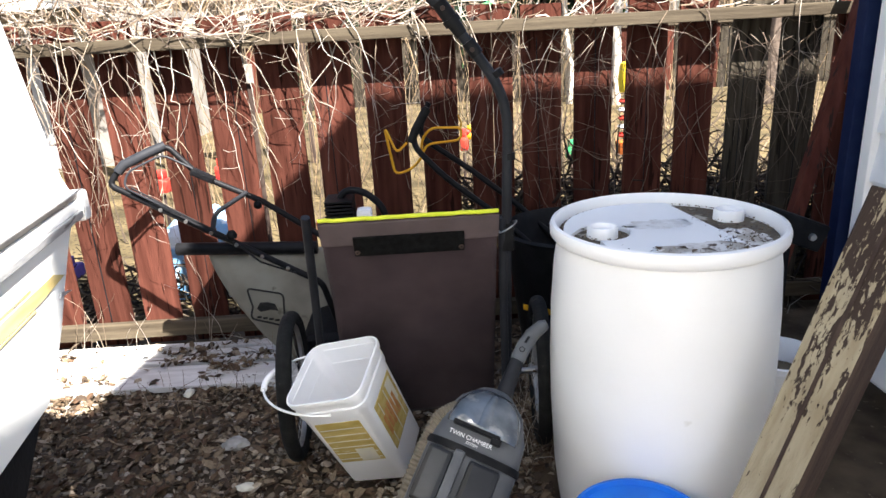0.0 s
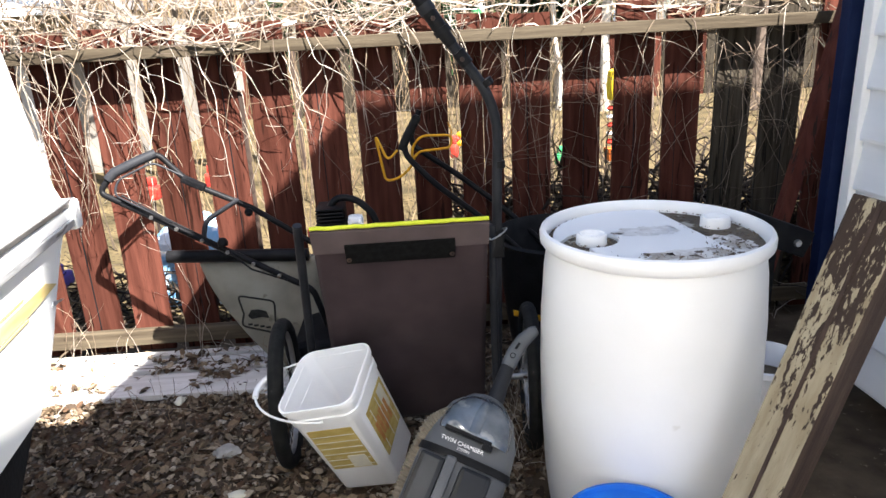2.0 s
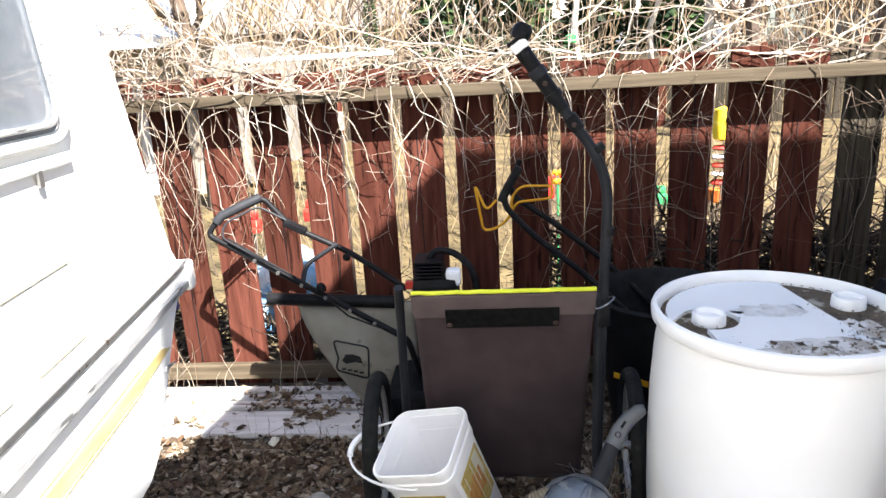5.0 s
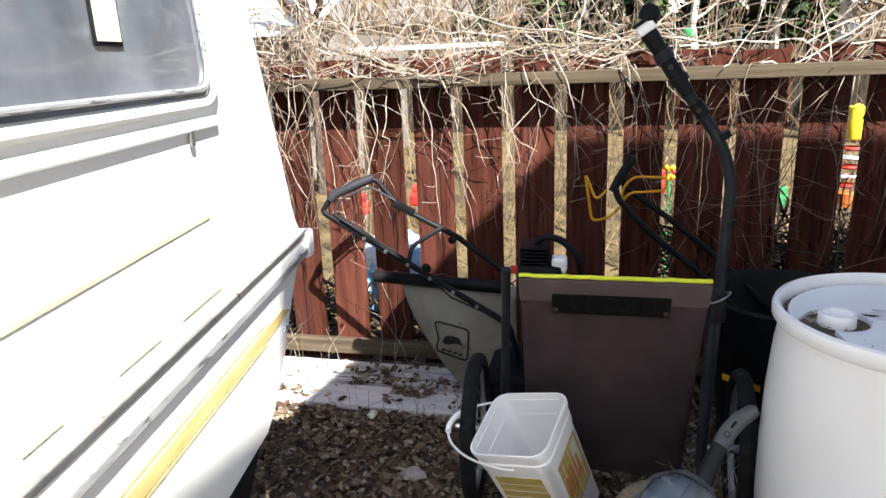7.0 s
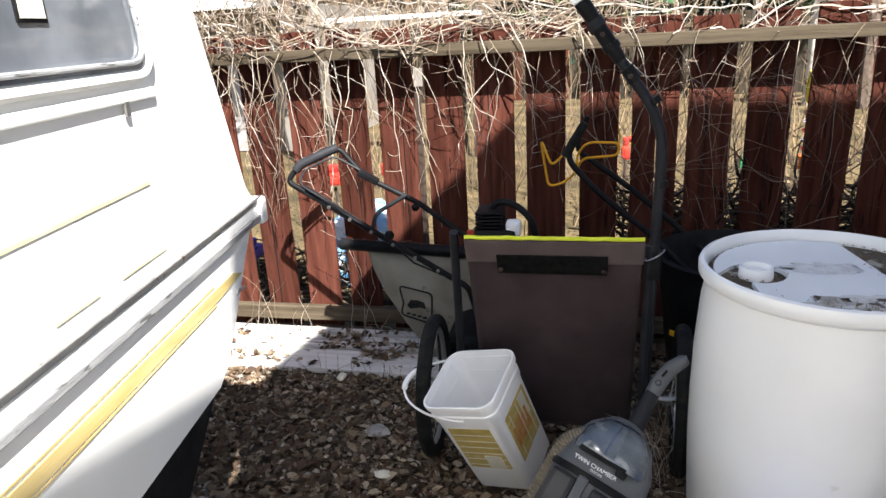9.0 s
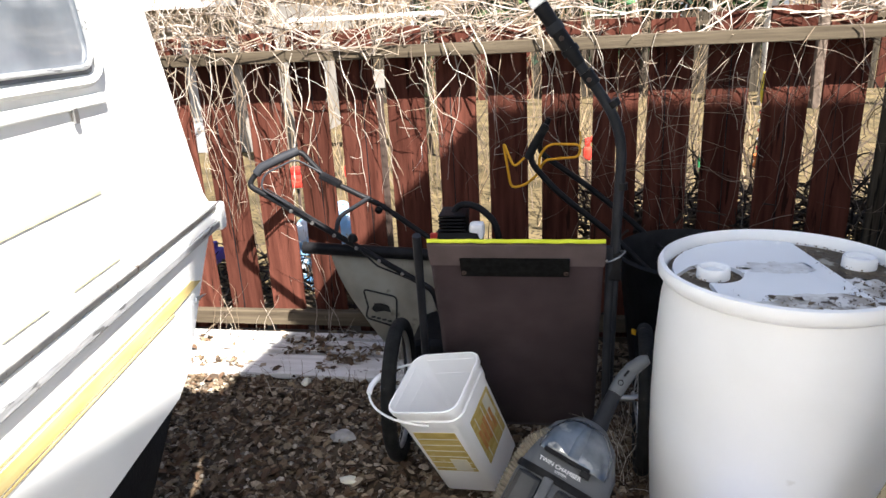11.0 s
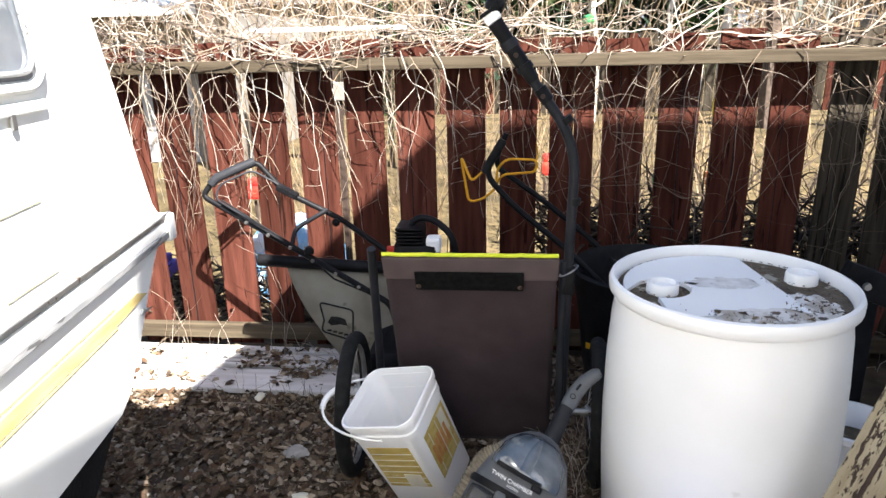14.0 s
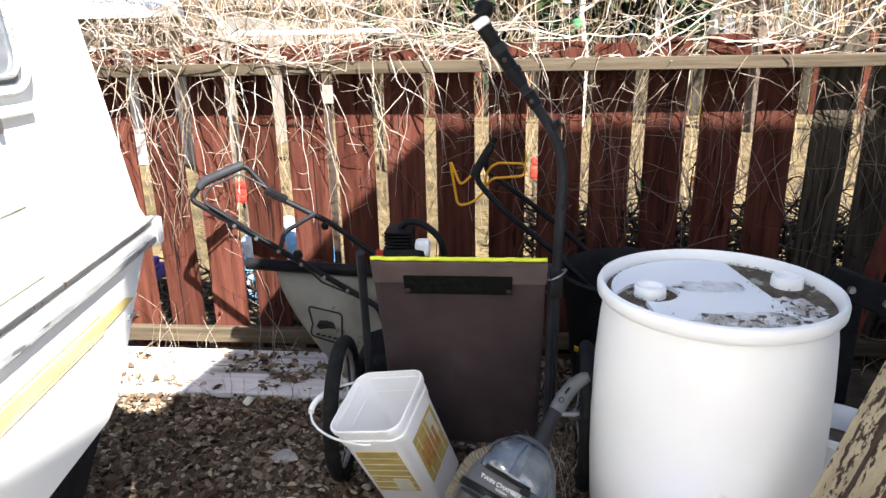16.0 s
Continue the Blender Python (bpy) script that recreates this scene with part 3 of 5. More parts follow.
sol = panel.modifiers.new("thick", "SOLIDIFY")
sol.thickness = 0.008
TILT = math.degrees(math.atan2(0.42, 0.907))
m = Matrix.Translation(on_panel(-0.05, 0.05)) @ pose(0, 0, 0, TILT, 0, 0)
part("hem", boxed((0.505, 0.012, 0.085), m @ pose(0, 0, 0.002), 0.005), material("faded_canvas", (0.080, 0.060, 0.060), (0.11, 0.085, 0.084), 8, 0.9, bump=0.3, grain=400), cart, "sun-faded canvas hem")
part("strap", boxed((0.315, 0.006, 0.072), Matrix.Translation(on_panel(-0.053, 0.095)) @ pose(0, -0.012, 0, TILT, 0, 0), 0.003), STRAP, cart, "black webbing strap")
for x in (-0.20, 0.094):
    part("grommet", turned([(0.003, 0.0), (0.003, 0.003), (0.007, 0.003), (0.008, 0.0)], 16, Matrix.Translation(on_panel(x, 0.115)) @ pose(0, -0.017, 0, 90 + TILT, 0, 0)), BROWN, cart, smooth=True)
bm = bmesh.new()
tube(bm, [on_panel(-0.30 + 0.5 * i / 24, -0.004) + Vector((0, 0, 0.003 * noise.noise(Vector((i * 0.6, 0, 0))))) for i in range(25)], 0.006, 8)
part("piping", bm, LIME, cart, "lime green piping", smooth=True)
part("post", piped([(-0.343, 2.06, 0.905), (-0.372, 2.22, 0.50), (-0.388, 2.30, 0.27)], 0.0135, 10), DARK_PLASTIC, cart, "dark steel tube", smooth=True)
part("post", piped([(0.222, 2.10, 0.86), (0.222, 2.12, 0.50), (0.225, 2.14, 0.27)], 0.013, 10), DARK_PLASTIC, cart, "dark steel tube", smooth=True)
for x0, x1 in ((-0.55, -0.38), (0.25, 0.41)):
    part("axle", piped([(x0, 2.25, 0.27), (x1, 2.25, 0.27)], 0.011, 10), STEEL, cart, "steel axle stub", smooth=True)
for x in (-0.37, 0.25):
    part("axle_bracket", piped([(x, 2.25, 0.27), (x, 2.31, 0.27)], 0.009, 8), BLACK, cart)


def spoked_wheel(x, turn):
    w = part("wheel", turned([(0.230 + 0.024 * math.cos(a), 0.025 * math.sin(a)) for a in [2 * math.pi * i / 14 for i in range(15)]], 56), RUBBER, cart, "black bicycle tyre", smooth=True)
    w.matrix_basis = pose(x, 2.27, 0.262, 0, 90, turn)
    part("rim", turned([(0.214, -0.011), (0.206, -0.009), (0.204, 0.0), (0.206, 0.009), (0.214, 0.011)], 56), STEEL, w, smooth=True)
    part("hub", turned([(0.012, -0.04), (0.02, -0.035), (0.02, -0.028), (0.012, -0.02), (0.012, 0.02), (0.02, 0.028), (0.02, 0.035), (0.012, 0.04)], 16), STEEL, w, smooth=True)
    for i in range(20):
        a, b = 2 * math.pi * i / 20, 2 * math.pi * (i + (2.2 if i % 2 else -2.2)) / 20
        z = 0.03 if (i // 2) % 2 else -0.03
        part("spoke", piped([(0.018 * math.cos(b), 0.018 * math.sin(b), z), (0.206 * math.cos(a), 0.206 * math.sin(a), 0)], 0.0011, 4), STEEL, w)


spoked_wheel(-0.482, 3)
spoked_wheel(0.36, -5)

# ---- bent pole with grip and trigger ----
pole = thing("trimmer_pole", "bent dark steel trimmer shaft with a black grip", "trimmer")
part("shaft", piped(rounded([(0.232, 2.165, 0.25), (0.236, 2.10, 0.90), (0.246, 2.1, 1.205), (0.115, 2.1, 1.39)], 0.10, 8), 0.0145, 14), DARK_PLASTIC, pole, smooth=True)
part("grip", piped([(0.125, 2.1, 1.376), (0.088, 2.1, 1.430), (0.05, 2.1, 1.486), (0.02, 2.1, 1.53)], [0.017, 0.021, 0.020, 0.022], 14), BLACK, pole, smooth=True)
part("collar", piped([(0.066, 2.1, 1.462), (0.052, 2.1, 1.483)], 0.024, 14), DARK_PLASTIC, pole, smooth=True)
part("clamp", boxed((0.046, 0.044, 0.030), pose(0.012, 2.1, 1.543, 0, -34, 0), 0.008), BUCKET, pole, "white plastic clamp")
part("clamp_band", boxed((0.054, 0.052, 0.010), pose(0.004, 2.1, 1.557, 0, -34, 0), 0.003), BLACK, pole)
part("knob", turned([(0.0, 0.0), (0.022, 0.0), (0.026, 0.01), (0.025, 0.03), (0.016, 0.042), (0.0, 0.044)], 16, pose(0.012, 2.1, 1.558, 0, 25, 0)), BLACK, pole, smooth=True)
part("tape", piped([(0.165, 2.1, 1.322), (0.14, 2.1, 1.357)], 0.019, 12), BLACK, pole, smooth=True)
for p, q, r in (((0.222, 1.262), (0.212, 1.278), 0.018), ((0.105, 1.405), (0.095, 1.42), 0.0245), ((0.247, 1.03), (0.247, 1.05), 0.0165)):
    part("collar", piped([(p[0], 2.1, p[1]), (q[0], 2.1, q[1])], r, 14), BLACK, pole, smooth=True)
for x, z in ((0.150, 1.336), (0.076, 1.445)):
    part("bolt", turned([(0.0, 0.006), (0.006, 0.006), (0.007, 0.0)], 8, pose(x, 2.08, z, 90, 0, 0)), BROWN, pole)
part("sleeve", boxed((0.04, 0.04, 0.09), pose(0.236, 2.112, 0.80), 0.006), BLACK, pole)
part("ring", piped([(0.236 + 0.026 * math.cos(2 * math.pi * i / 20), 2.085 + 0.02 * math.sin(2 * math.pi * i / 20), 0.835 + 0.016 * math.cos(2 * math.pi * i / 20)) for i in range(20)], 0.0025, 6, True), STEEL, pole, "steel wire ring", smooth=True)

# ---- push mower with its grass bag ----
mower = thing("push_mower", "old push mower with a folded black handle", "mower")
Y = 2.9
part("handle_bar", piped(rounded([(-0.38, 2.70, 0.30), (-0.42, 2.675, 0.478), (-0.72, 2.78, 0.606), (-0.93, 2.85, 0.694), (-1.262, Y, 0.868), (-1.215, Y + 0.02, 0.930), (-1.045, Y + 0.10, 0.999), (-0.935, Y + 0.10, 0.868), (-0.69, Y + 0.10, 0.744), (-0.45, Y + 0.05, 0.59)], 0.03, 6), 0.0125, 12), BLACK, mower, smooth=True)
part("grip", piped([(-1.225, Y + 0.015, 0.915), (-1.20, Y + 0.025, 0.942), (-1.12, Y + 0.06, 0.975), (-1.05, Y + 0.095, 1.0)], 0.020, 12), DARK_PLASTIC, mower, "grey foam grip", smooth=True)
part("control_bail", piped(rounded([(-0.98, Y - 0.045, 0.738), (-1.20, Y - 0.015, 0.858), (-1.185, Y + 0.01, 0.915), (-1.06, Y + 0.075, 0.967), (-0.95, Y + 0.085, 0.90)], 0.03, 5), 0.0045, 8), DARK_PLASTIC, mower, "thin dark steel bail", smooth=True)
part("cross_brace", piped(rounded([(-0.86, 2.83, 0.67), (-0.85, 2.86, 0.735), (-0.745, 2.99, 0.785)], 0.03), 0.010, 10), DARK_PLASTIC, mower, smooth=True)
part("clamp", boxed((0.10, 0.04, 0.03), pose(-0.915, Y + 0.09, 0.868, 0, 28, 0), 0.008), BLACK, mower)
part("cable", piped([(-1.16, 2.86, 0.86), (-0.95, 2.83, 0.735), (-0.80, 2.79, 0.66), (-0.66, 2.73, 0.56), (-0.52, 2.69, 0.52)], 0.004, 6), BLACK, mower, smooth=True)
part("knob", turned([(0.0, 0.0), (0.016, 0.0), (0.018, 0.012), (0.0, 0.02)], 12, pose(-0.70, Y + 0.075, 0.735, 90, 0, 0)), BLACK, mower, smooth=True)
part("knob", turned([(0.0, 0.0), (0.02, 0.0), (0.022, 0.014), (0.012, 0.03), (0.0, 0.032)], 12, pose(-0.775, 2.79, 0.648)), BLACK, mower, smooth=True)
for i in range(6):
    x = -0.55 - 0.10 * i
    part("bolt", turned([(0.0, 0.008), (0.007, 0.008), (0.008, 0.0)], 8, pose(x, 2.662 + 0.2695 * (-0.42 - x), 0.478 + 0.4635 * (-0.42 - x), 90, 0, 0)), STEEL, mower)
part("deck", boxed((0.46, 0.40, 0.14), pose(-0.28, 2.72, 0.24), 0.05), BLACK, mower)
part("chute_bar", piped([(-1.02, 2.85, 0.598), (-0.80, 2.84, 0.590), (-0.45, 2.83, 0.575)], 0.026, 14), BLACK, mower, "black plastic chute edge", smooth=True)
for x, y in ((-0.42, 2.53), (-0.12, 2.53)):
    part("wheel", turned([(0.0, -0.02), (0.075, -0.022), (0.088, -0.012), (0.088, 0.012), (0.075, 0.022), (0.0, 0.02)], 28, pose(x, y, 0.10, 90, 0, 0)), RUBBER, mower, smooth=True)
bag = thing("grass_bag", "grey-green fabric grass bag hanging from the mower", "bag", pose(-0.012, 0.06, -0.018))
bm = bmesh.new()
rows = []
for j in range(13):
    s = j / 12
    left = -0.89 + 0.27 * s ** 1.4
    zz = 0.575 - 0.50 * s
    rows.append([bm.verts.new((left + (-0.40 - left) * i / 16, 2.80 - 0.07 * math.sin(math.pi * i / 16) * math.sin(math.pi * (0.15 + 0.8 * s)) + 0.015 * noise.noise(Vector((i * 0.35, j * 0.35, 4))), zz)) for i in range(17)])
for j in range(12):
    for i in range(16):
        bm.faces.new((rows[j][i], rows[j + 1][i], rows[j + 1][i + 1], rows[j][i + 1]))
ob = part("cloth", bm, BAG, bag, smooth=True)
ob.modifiers.new("thick", "SOLIDIFY").thickness = 0.06
badge = part("badge", piped(rounded([(-0.72, 0, 0.37), (-0.735, 0, 0.452), (-0.59, 0, 0.418), (-0.60, 0, 0.275), (-0.735, 0, 0.318), (-0.72, 0, 0.37)], 0.02, 4), 0.004, 6), INK, bag, "black printed badge outline")
badge.location.y = 2.722
bm = bmesh.new()
prism(bm, [(-0.705, 0.36), (-0.69, 0.385), (-0.66, 0.385), (-0.63, 0.375), (-0.60 - 0.02, 0.345), (-0.65, 0.352), (-0.69, 0.345)], 0.004, pose(0, 2.722, 0))
part("badge_shape", bm, INK, bag)
for i in range(4):
    part("badge_bar", boxed((0.018, 0.003, 0.008), pose(-0.70 + 0.024 * i, 2.722, 0.322 - 0.006 * i)), INK, bag)

# ---- engine behind the cart ----
eng = thing("engine_unit", "small black engine with white cap and red switch", "engine")
part("block", boxed((0.17, 0.14, 0.16), pose(-0.29, 2.6, 0.69), 0.03), BLACK, eng)
for i in range(5):
    part("fin", boxed((0.10, 0.13, 0.006), pose(-0.31, 2.6, 0.775 + 0.013 * i), 0.001), BLACK, eng)
part("cap", boxed((0.055, 0.06, 0.06), pose(-0.222, 2.57, 0.765), 0.014), BUCKET, eng, "white fuel cap cover")
part("switch", boxed((0.03, 0.02, 0.03), pose(-0.38, 2.55, 0.745), 0.005), RED, eng)
part("carry_handle", piped(rounded([(-0.33, 2.6, 0.79), (-0.29, 2.6, 0.86), (-0.22, 2.6, 0.85), (-0.155, 2.6, 0.79), (-0.14, 2.6, 0.70)], 0.05), 0.013, 10), BLACK, eng, smooth=True)
part("stand", boxed((0.14, 0.12, 0.62), pose(-0.29, 2.62, 0.31), 0.01), BLACK, eng)

# ---- second handle with a yellow wire guard ----
tiller = thing("tiller_handle", "black bent tiller handle leaning by the fence", "handle")
for dy, dx in ((0.0, 0.0), (0.18, 0.10)):
    part("tube", piped(rounded([(0.03 + dx * 0.1, 2.8 + dy, 1.115), (-0.045 + dx * 0.3, 2.8 + dy, 0.985), (0.08 + dx, 2.8 + dy, 0.845), (0.28 + dx, 2.8 + dy, 0.68), (0.52 + dx, 2.75 + dy, 0.45), (0.54 + dx, 2.75 + dy, 0.02)], 0.06), 0.012, 10), BLACK, tiller, smooth=True)
part("grip", piped([(0.028, 2.8, 1.11), (-0.02, 2.8, 1.03), (-0.04, 2.8, 0.985)], 0.017, 10), RUBBER, tiller, smooth=True)
guard = thing("wire_guard", "yellow coated wire guard hung on the fence", "wire")
Y = 2.92
part("wire", piped(rounded([(-0.06, Y, 0.965), (-0.10, Y - 0.03, 0.93), (-0.145, Y, 1.035), (-0.115, Y, 0.84), (-0.06, Y, 0.85), (-0.01, Y + 0.02, 0.885), (0.02, Y, 0.955), (0.16, Y, 0.965), (0.165, Y, 1.015), (0.04, Y, 1.02), (0.0, Y + 0.02, 0.97), (0.0, Y + 0.02, 0.90)], 0.03), 0.0052, 8), YELLOW, guard, smooth=True)
part("hook", piped([(0.16, Y, 1.01), (0.17, 3.0, 1.02), (0.17, 3.205, 1.03)], 0.004, 6), YELLOW, guard, smooth=True)

# ---- square bucket ----
nz = Vector((-0.33, -0.225, 0.917)).normalized()
ax = Vector((0.913, -0.315, 0.25))
ax = (ax - nz * ax.dot(nz)).normalized()
ay = nz.cross(ax)
centre = Vector((-0.304, 1.995, 0.453))
bucket = thing("bucket", "open square white plastic bucket with a torn yellow label, tilted", "bucket", Matrix.Translation(centre) @ Matrix((ax, ay, nz)).transposed().to_4x4())


def square_ring(bm, half, z, r, steps=6):
    vs = []
    for cx, cy, a0 in ((1, 1, 0), (-1, 1, 90), (-1, -1, 180), (1, -1, 270)):
        for i in range(steps + 1):
            a = radians(a0 + 90 * i / steps)
            vs.append(bm.verts.new(((half - r) * cx + r * math.cos(a), (half - r) * cy + r * math.sin(a), z)))
    return vs


def square_loft(levels):
    bm = bmesh.new()
    rings = [square_ring(bm, h, z, r) for h, z, r in levels]
    for a, b in zip(rings, rings[1:]):
        for i in range(len(a)):
            bm.faces.new((a[i], a[(i + 1) % len(a)], b[(i + 1) % len(a)], b[i]))
    bm.faces.new(rings[0][::-1])
    bm.faces.new(rings[-1])
    bmesh.ops.recalc_face_normals(bm, faces=bm.faces)
    return bm


BH = -0.392
part("shell", square_loft([(0.098, BH, 0.02), (0.101, BH + 0.006, 0.025), (0.114, -0.075, 0.032), (0.121, -0.07, 0.045), (0.122, -0.045, 0.045), (0.116, -0.042, 0.033), (0.117, -0.02, 0.033), (0.126, -0.017, 0.046), (0.127, -0.002, 0.046), (0.126, 0.001, 0.046), (0.121, 0.001, 0.043), (0.117, -0.04, 0.04), (0.098, BH + 0.012, 0.022)]), BUCKET, bucket, smooth=True)


def bucket_panel(name, side, w, z0, z1, mat, off, shift=0.0, label=""):
    zc = (z0 + z1) / 2
    half = 0.101 + (0.114 - 0.101) * (zc - BH) / (-0.075 - BH) + off
    lean = math.degrees(math.atan2(0.013, 0.30))
    m = pose(0, 0, 0, 0, 0, side) @ pose(shift, -half, zc, lean, 0, 0)
    return part(name, boxed((w, 0.0016, z1 - z0), m), mat, bucket, label)


for side in (0, 90):
    bucket_panel("label", side, 0.150, -0.285, -0.10, LABEL, 0.0012, 0, "crinkled yellow paper label")
bucket_panel("label_patch", 0, 0.06, -0.28, -0.225, LABEL_PALE, 0.0030, 0.03)
bucket_panel("label_patch", 90, 0.04, -0.20, -0.11, LABEL_PALE, 0.0030, 0.04)
for i in range(5):
    bucket_panel("label_print", 90, 0.016, -0.235 + 0.008 * (i % 2), -0.16 + 0.006 * (i % 3), LABEL_RED, 0.0030, -0.055 + 0.022 * i)
for i in range(6):
    bucket_panel("label_crease", 0, 0.145, -0.27 + 0.028 * i, -0.268 + 0.028 * i, LABEL_PALE, 0.0030)
for i in range(3):
    bucket_panel("label_crease", 90, 0.003, -0.28, -0.11, LABEL_PALE, 0.0030, -0.05 + 0.05 * i)
arc = []
for i in range(25):
    a = math.pi * i / 24
    arc.append(Vector((-0.245 * math.sin(a) ** 0.85, 0.131 * math.cos(a), -0.05 + 0.045 * math.sin(a))))
bail = part("bail", piped([(0.012, 0.128, -0.052)] + arc + [(0.012, -0.128, -0.052)], 0.0038, 8), BUCKET, bucket, smooth=True)
part("bail_grip", piped([p for p in arc[9:15]], 0.0095, 12), BUCKET, bail, smooth=True)

# ---- carpet cleaner, tipped back against the cart ----
az = Vector((0.16, 0.20, 0.24)).normalized()
right = Vector((1, -0.05, 0))
right = (right - az * right.dot(az)).normalized()
vac = thing("carpet_cleaner", "grey upright carpet cleaner with a clear dome tank", "vacuum cleaner", Matrix.Translation((0.055, 1.66, 0.27)) @ Matrix((right, az.cross(right), az)).transposed().to_4x4())
# local: x across, y to its back, z up along the body


def oval_loft(levels, seg=36):
    bm = bmesh.new()
    rings = [[bm.verts.new((w * math.copysign(abs(math.cos(a)) ** 0.75, math.cos(a)), yc + d * math.copysign(abs(math.sin(a)) ** 0.75, math.sin(a)), z)) for a in [2 * math.pi * i / seg for i in range(seg)]] for w, d, yc, z in levels]
    for a, b in zip(rings, rings[1:]):
        for i in range(seg):
            bm.faces.new((a[i], a[(i + 1) % seg], b[(i + 1) % seg], b[i]))
    bm.faces.new(rings[0][::-1])
    bm.faces.new(rings[-1])
    return bm


def squat(*args, **kw):
    """A part of the body, set higher and shorter than the wand's measure."""
    ob = part(*args, **kw)
    ob.matrix_basis = pose(-0.010, 0, 0.095) @ Matrix.Diagonal((0.98, 1, 0.72, 1))


squat("body", oval_loft([(0.13, 0.06, 0.04, -0.36), (0.128, 0.075, 0.02, -0.2), (0.127, 0.085, 0.01, -0.06), (0.126, 0.08, 0.01, 0.0), (0.12, 0.075, 0.01, 0.08), (0.09, 0.06, 0.015, 0.17), (0.045, 0.04, 0.02, 0.225), (0.025, 0.025, 0.02, 0.235)]), GREY_PLASTIC, vac, smooth=True)
squat("dome_tank", oval_loft([(0.098, 0.066, -0.025, 0.055), (0.100, 0.070, -0.025, 0.075), (0.090, 0.064, -0.02, 0.14), (0.062, 0.048, -0.008, 0.195), (0.03, 0.028, 0.008, 0.222)]), SMOKE, vac, "clear smoky dome tank", smooth=True)
squat("tank_rib", oval_loft([(0.034, 0.0712, -0.027, 0.07), (0.030, 0.066, -0.022, 0.14), (0.018, 0.049, -0.009, 0.195)]), SMOKE, vac, smooth=True)
squat("latch", boxed((0.13, 0.03, 0.016), pose(-0.012, -0.078, 0.056), 0.004), BLACK, vac, "black tank latch")
squat("latch_tab", boxed((0.028, 0.03, 0.022), pose(0.045, -0.084, 0.040), 0.004), BLACK, vac)
squat("band", oval_loft([(0.131, 0.0895, 0.008, -0.040), (0.1315, 0.0905, 0.008, -0.028), (0.130, 0.0885, 0.008, -0.012)]), BLACK, vac, "black trim band", smooth=True)
for x, w in ((-0.078, 0.07), (0.042, 0.085)):
    squat("recovery_tank", boxed((w, 0.03, 0.20), pose(x, -0.072, -0.145), 0.014), SMOKE_DARK, vac, "dark smoky lower tank")
squat("centre_rib", boxed((0.028, 0.034, 0.22), pose(-0.03, -0.074, -0.14), 0.008), GREY_PLASTIC, vac)
part("wand", piped([(0.008, 0.02, 0.235), (0.006, 0.022, 0.32), (0.006, 0.02, 0.38)], [0.026, 0.021, 0.019], 16), DARK_PLASTIC, vac, smooth=True)
part("grip", piped([(0.006, 0.02, 0.365), (0.009, 0.02, 0.41), (0.019, 0.012, 0.45), (0.036, 0.0, 0.48), (0.046, -0.004, 0.49)], [0.021, 0.022, 0.021, 0.018, 0.012], 16), GREY_PLASTIC, vac, "pale grey grip", smooth=True)
part("grip_switch", boxed((0.007, 0.006, 0.022), pose(0.011, -0.006, 0.425, 0, 12, 0), 0.002), BLACK, vac)
part("ring_button", piped([(0.008 + 0.007 * math.cos(i * 0.63), -0.003, 0.395 + 0.007 * math.sin(i * 0.63)) for i in range(10)], 0.0012, 5, True), BLACK, vac)


def lettering(text, size, mat, parent, m, label):
    cu = bpy.data.curves.new("text", "FONT")
    cu.body, cu.size, cu.align_x, cu.extrude = text, size, "CENTER", 0.0006
    tmp = new("lettering", cu)
    me = bpy.data.meshes.new_from_object(tmp.evaluated_get(bpy.context.evaluated_depsgraph_get()))
    bpy.data.objects.remove(tmp)
    me.materials.clear()
    me.materials.append(mat)
    ob = new("lettering", me)
    ob.parent, ob.matrix_basis = parent, m
    ob["label"] = label


bpy.context.view_layer.update()
lettering("TWIN CHAMBER", 0.0155, BUCKET, vac, pose(-0.028, -0.0845, 0.1035, 84, 0, 0), "white printed words")
lettering("SYSTEM", 0.0095, BUCKET, vac, pose(-0.02, -0.0862, 0.0925, 84, 0, 0), "white printed word")
hose_pts = [Vector((0.09, 1.80, 0.415)), Vector((0.04, 1.775, 0.425)), Vector((0.0, 1.765, 0.405)), Vector((-0.04, 1.74, 0.345)), Vector((-0.075, 1.71, 0.28)), Vector((-0.115, 1.67, 0.20)), Vector((-0.145, 1.64, 0.10)), Vector((-0.14, 1.60, 0.03))]
fine = []
for a, b, c, d in zip([hose_pts[0]] + hose_pts, hose_pts, hose_pts[1:], hose_pts[2:] + [hose_pts[-1]]):
    for i in range(26):
        t = i / 26
        fine.append(0.5 * ((2 * b) + (c - a) * t + (2 * a - 5 * b + 4 * c - d) * t * t + (3 * b - a - 3 * c + d) * t ** 3))
inv = vac.matrix_world.inverted()
part("hose", piped([inv @ p for p in fine], [0.0245 if (i // 2) % 2 else 0.0212 for i in range(len(fine))], 14), HOSE, vac, "ribbed beige hose", smooth=True)

# ---- blue pail, small white pail ----
pail = thing("blue_pail", "blue plastic pail with a scuffed lid", "pail", pose(0.445, 1.455, 0.0))
part("shell", turned([(0.0, 0.0), (0.13, 0.0), (0.14, 0.01), (0.152, 0.265), (0.160, 0.270), (0.164, 0.285), (0.160, 0.298), (0.150, 0.30), (0.146, 0.288), (0.0, 0.286)], 64), BLUE, pail, smooth=True)
part("lid_scuff", turned([(0.0, 0.2868), (0.06, 0.2868)], 32), material("pale_blue_scuff", (0.05, 0.20, 0.62), (0.12, 0.28, 0.66), 30, 0.5, bump=0.1), pail)
small = thing("white_pail", "small white plastic pail with dark contents", "pail", pose(1.16, 2.20, 0.0))
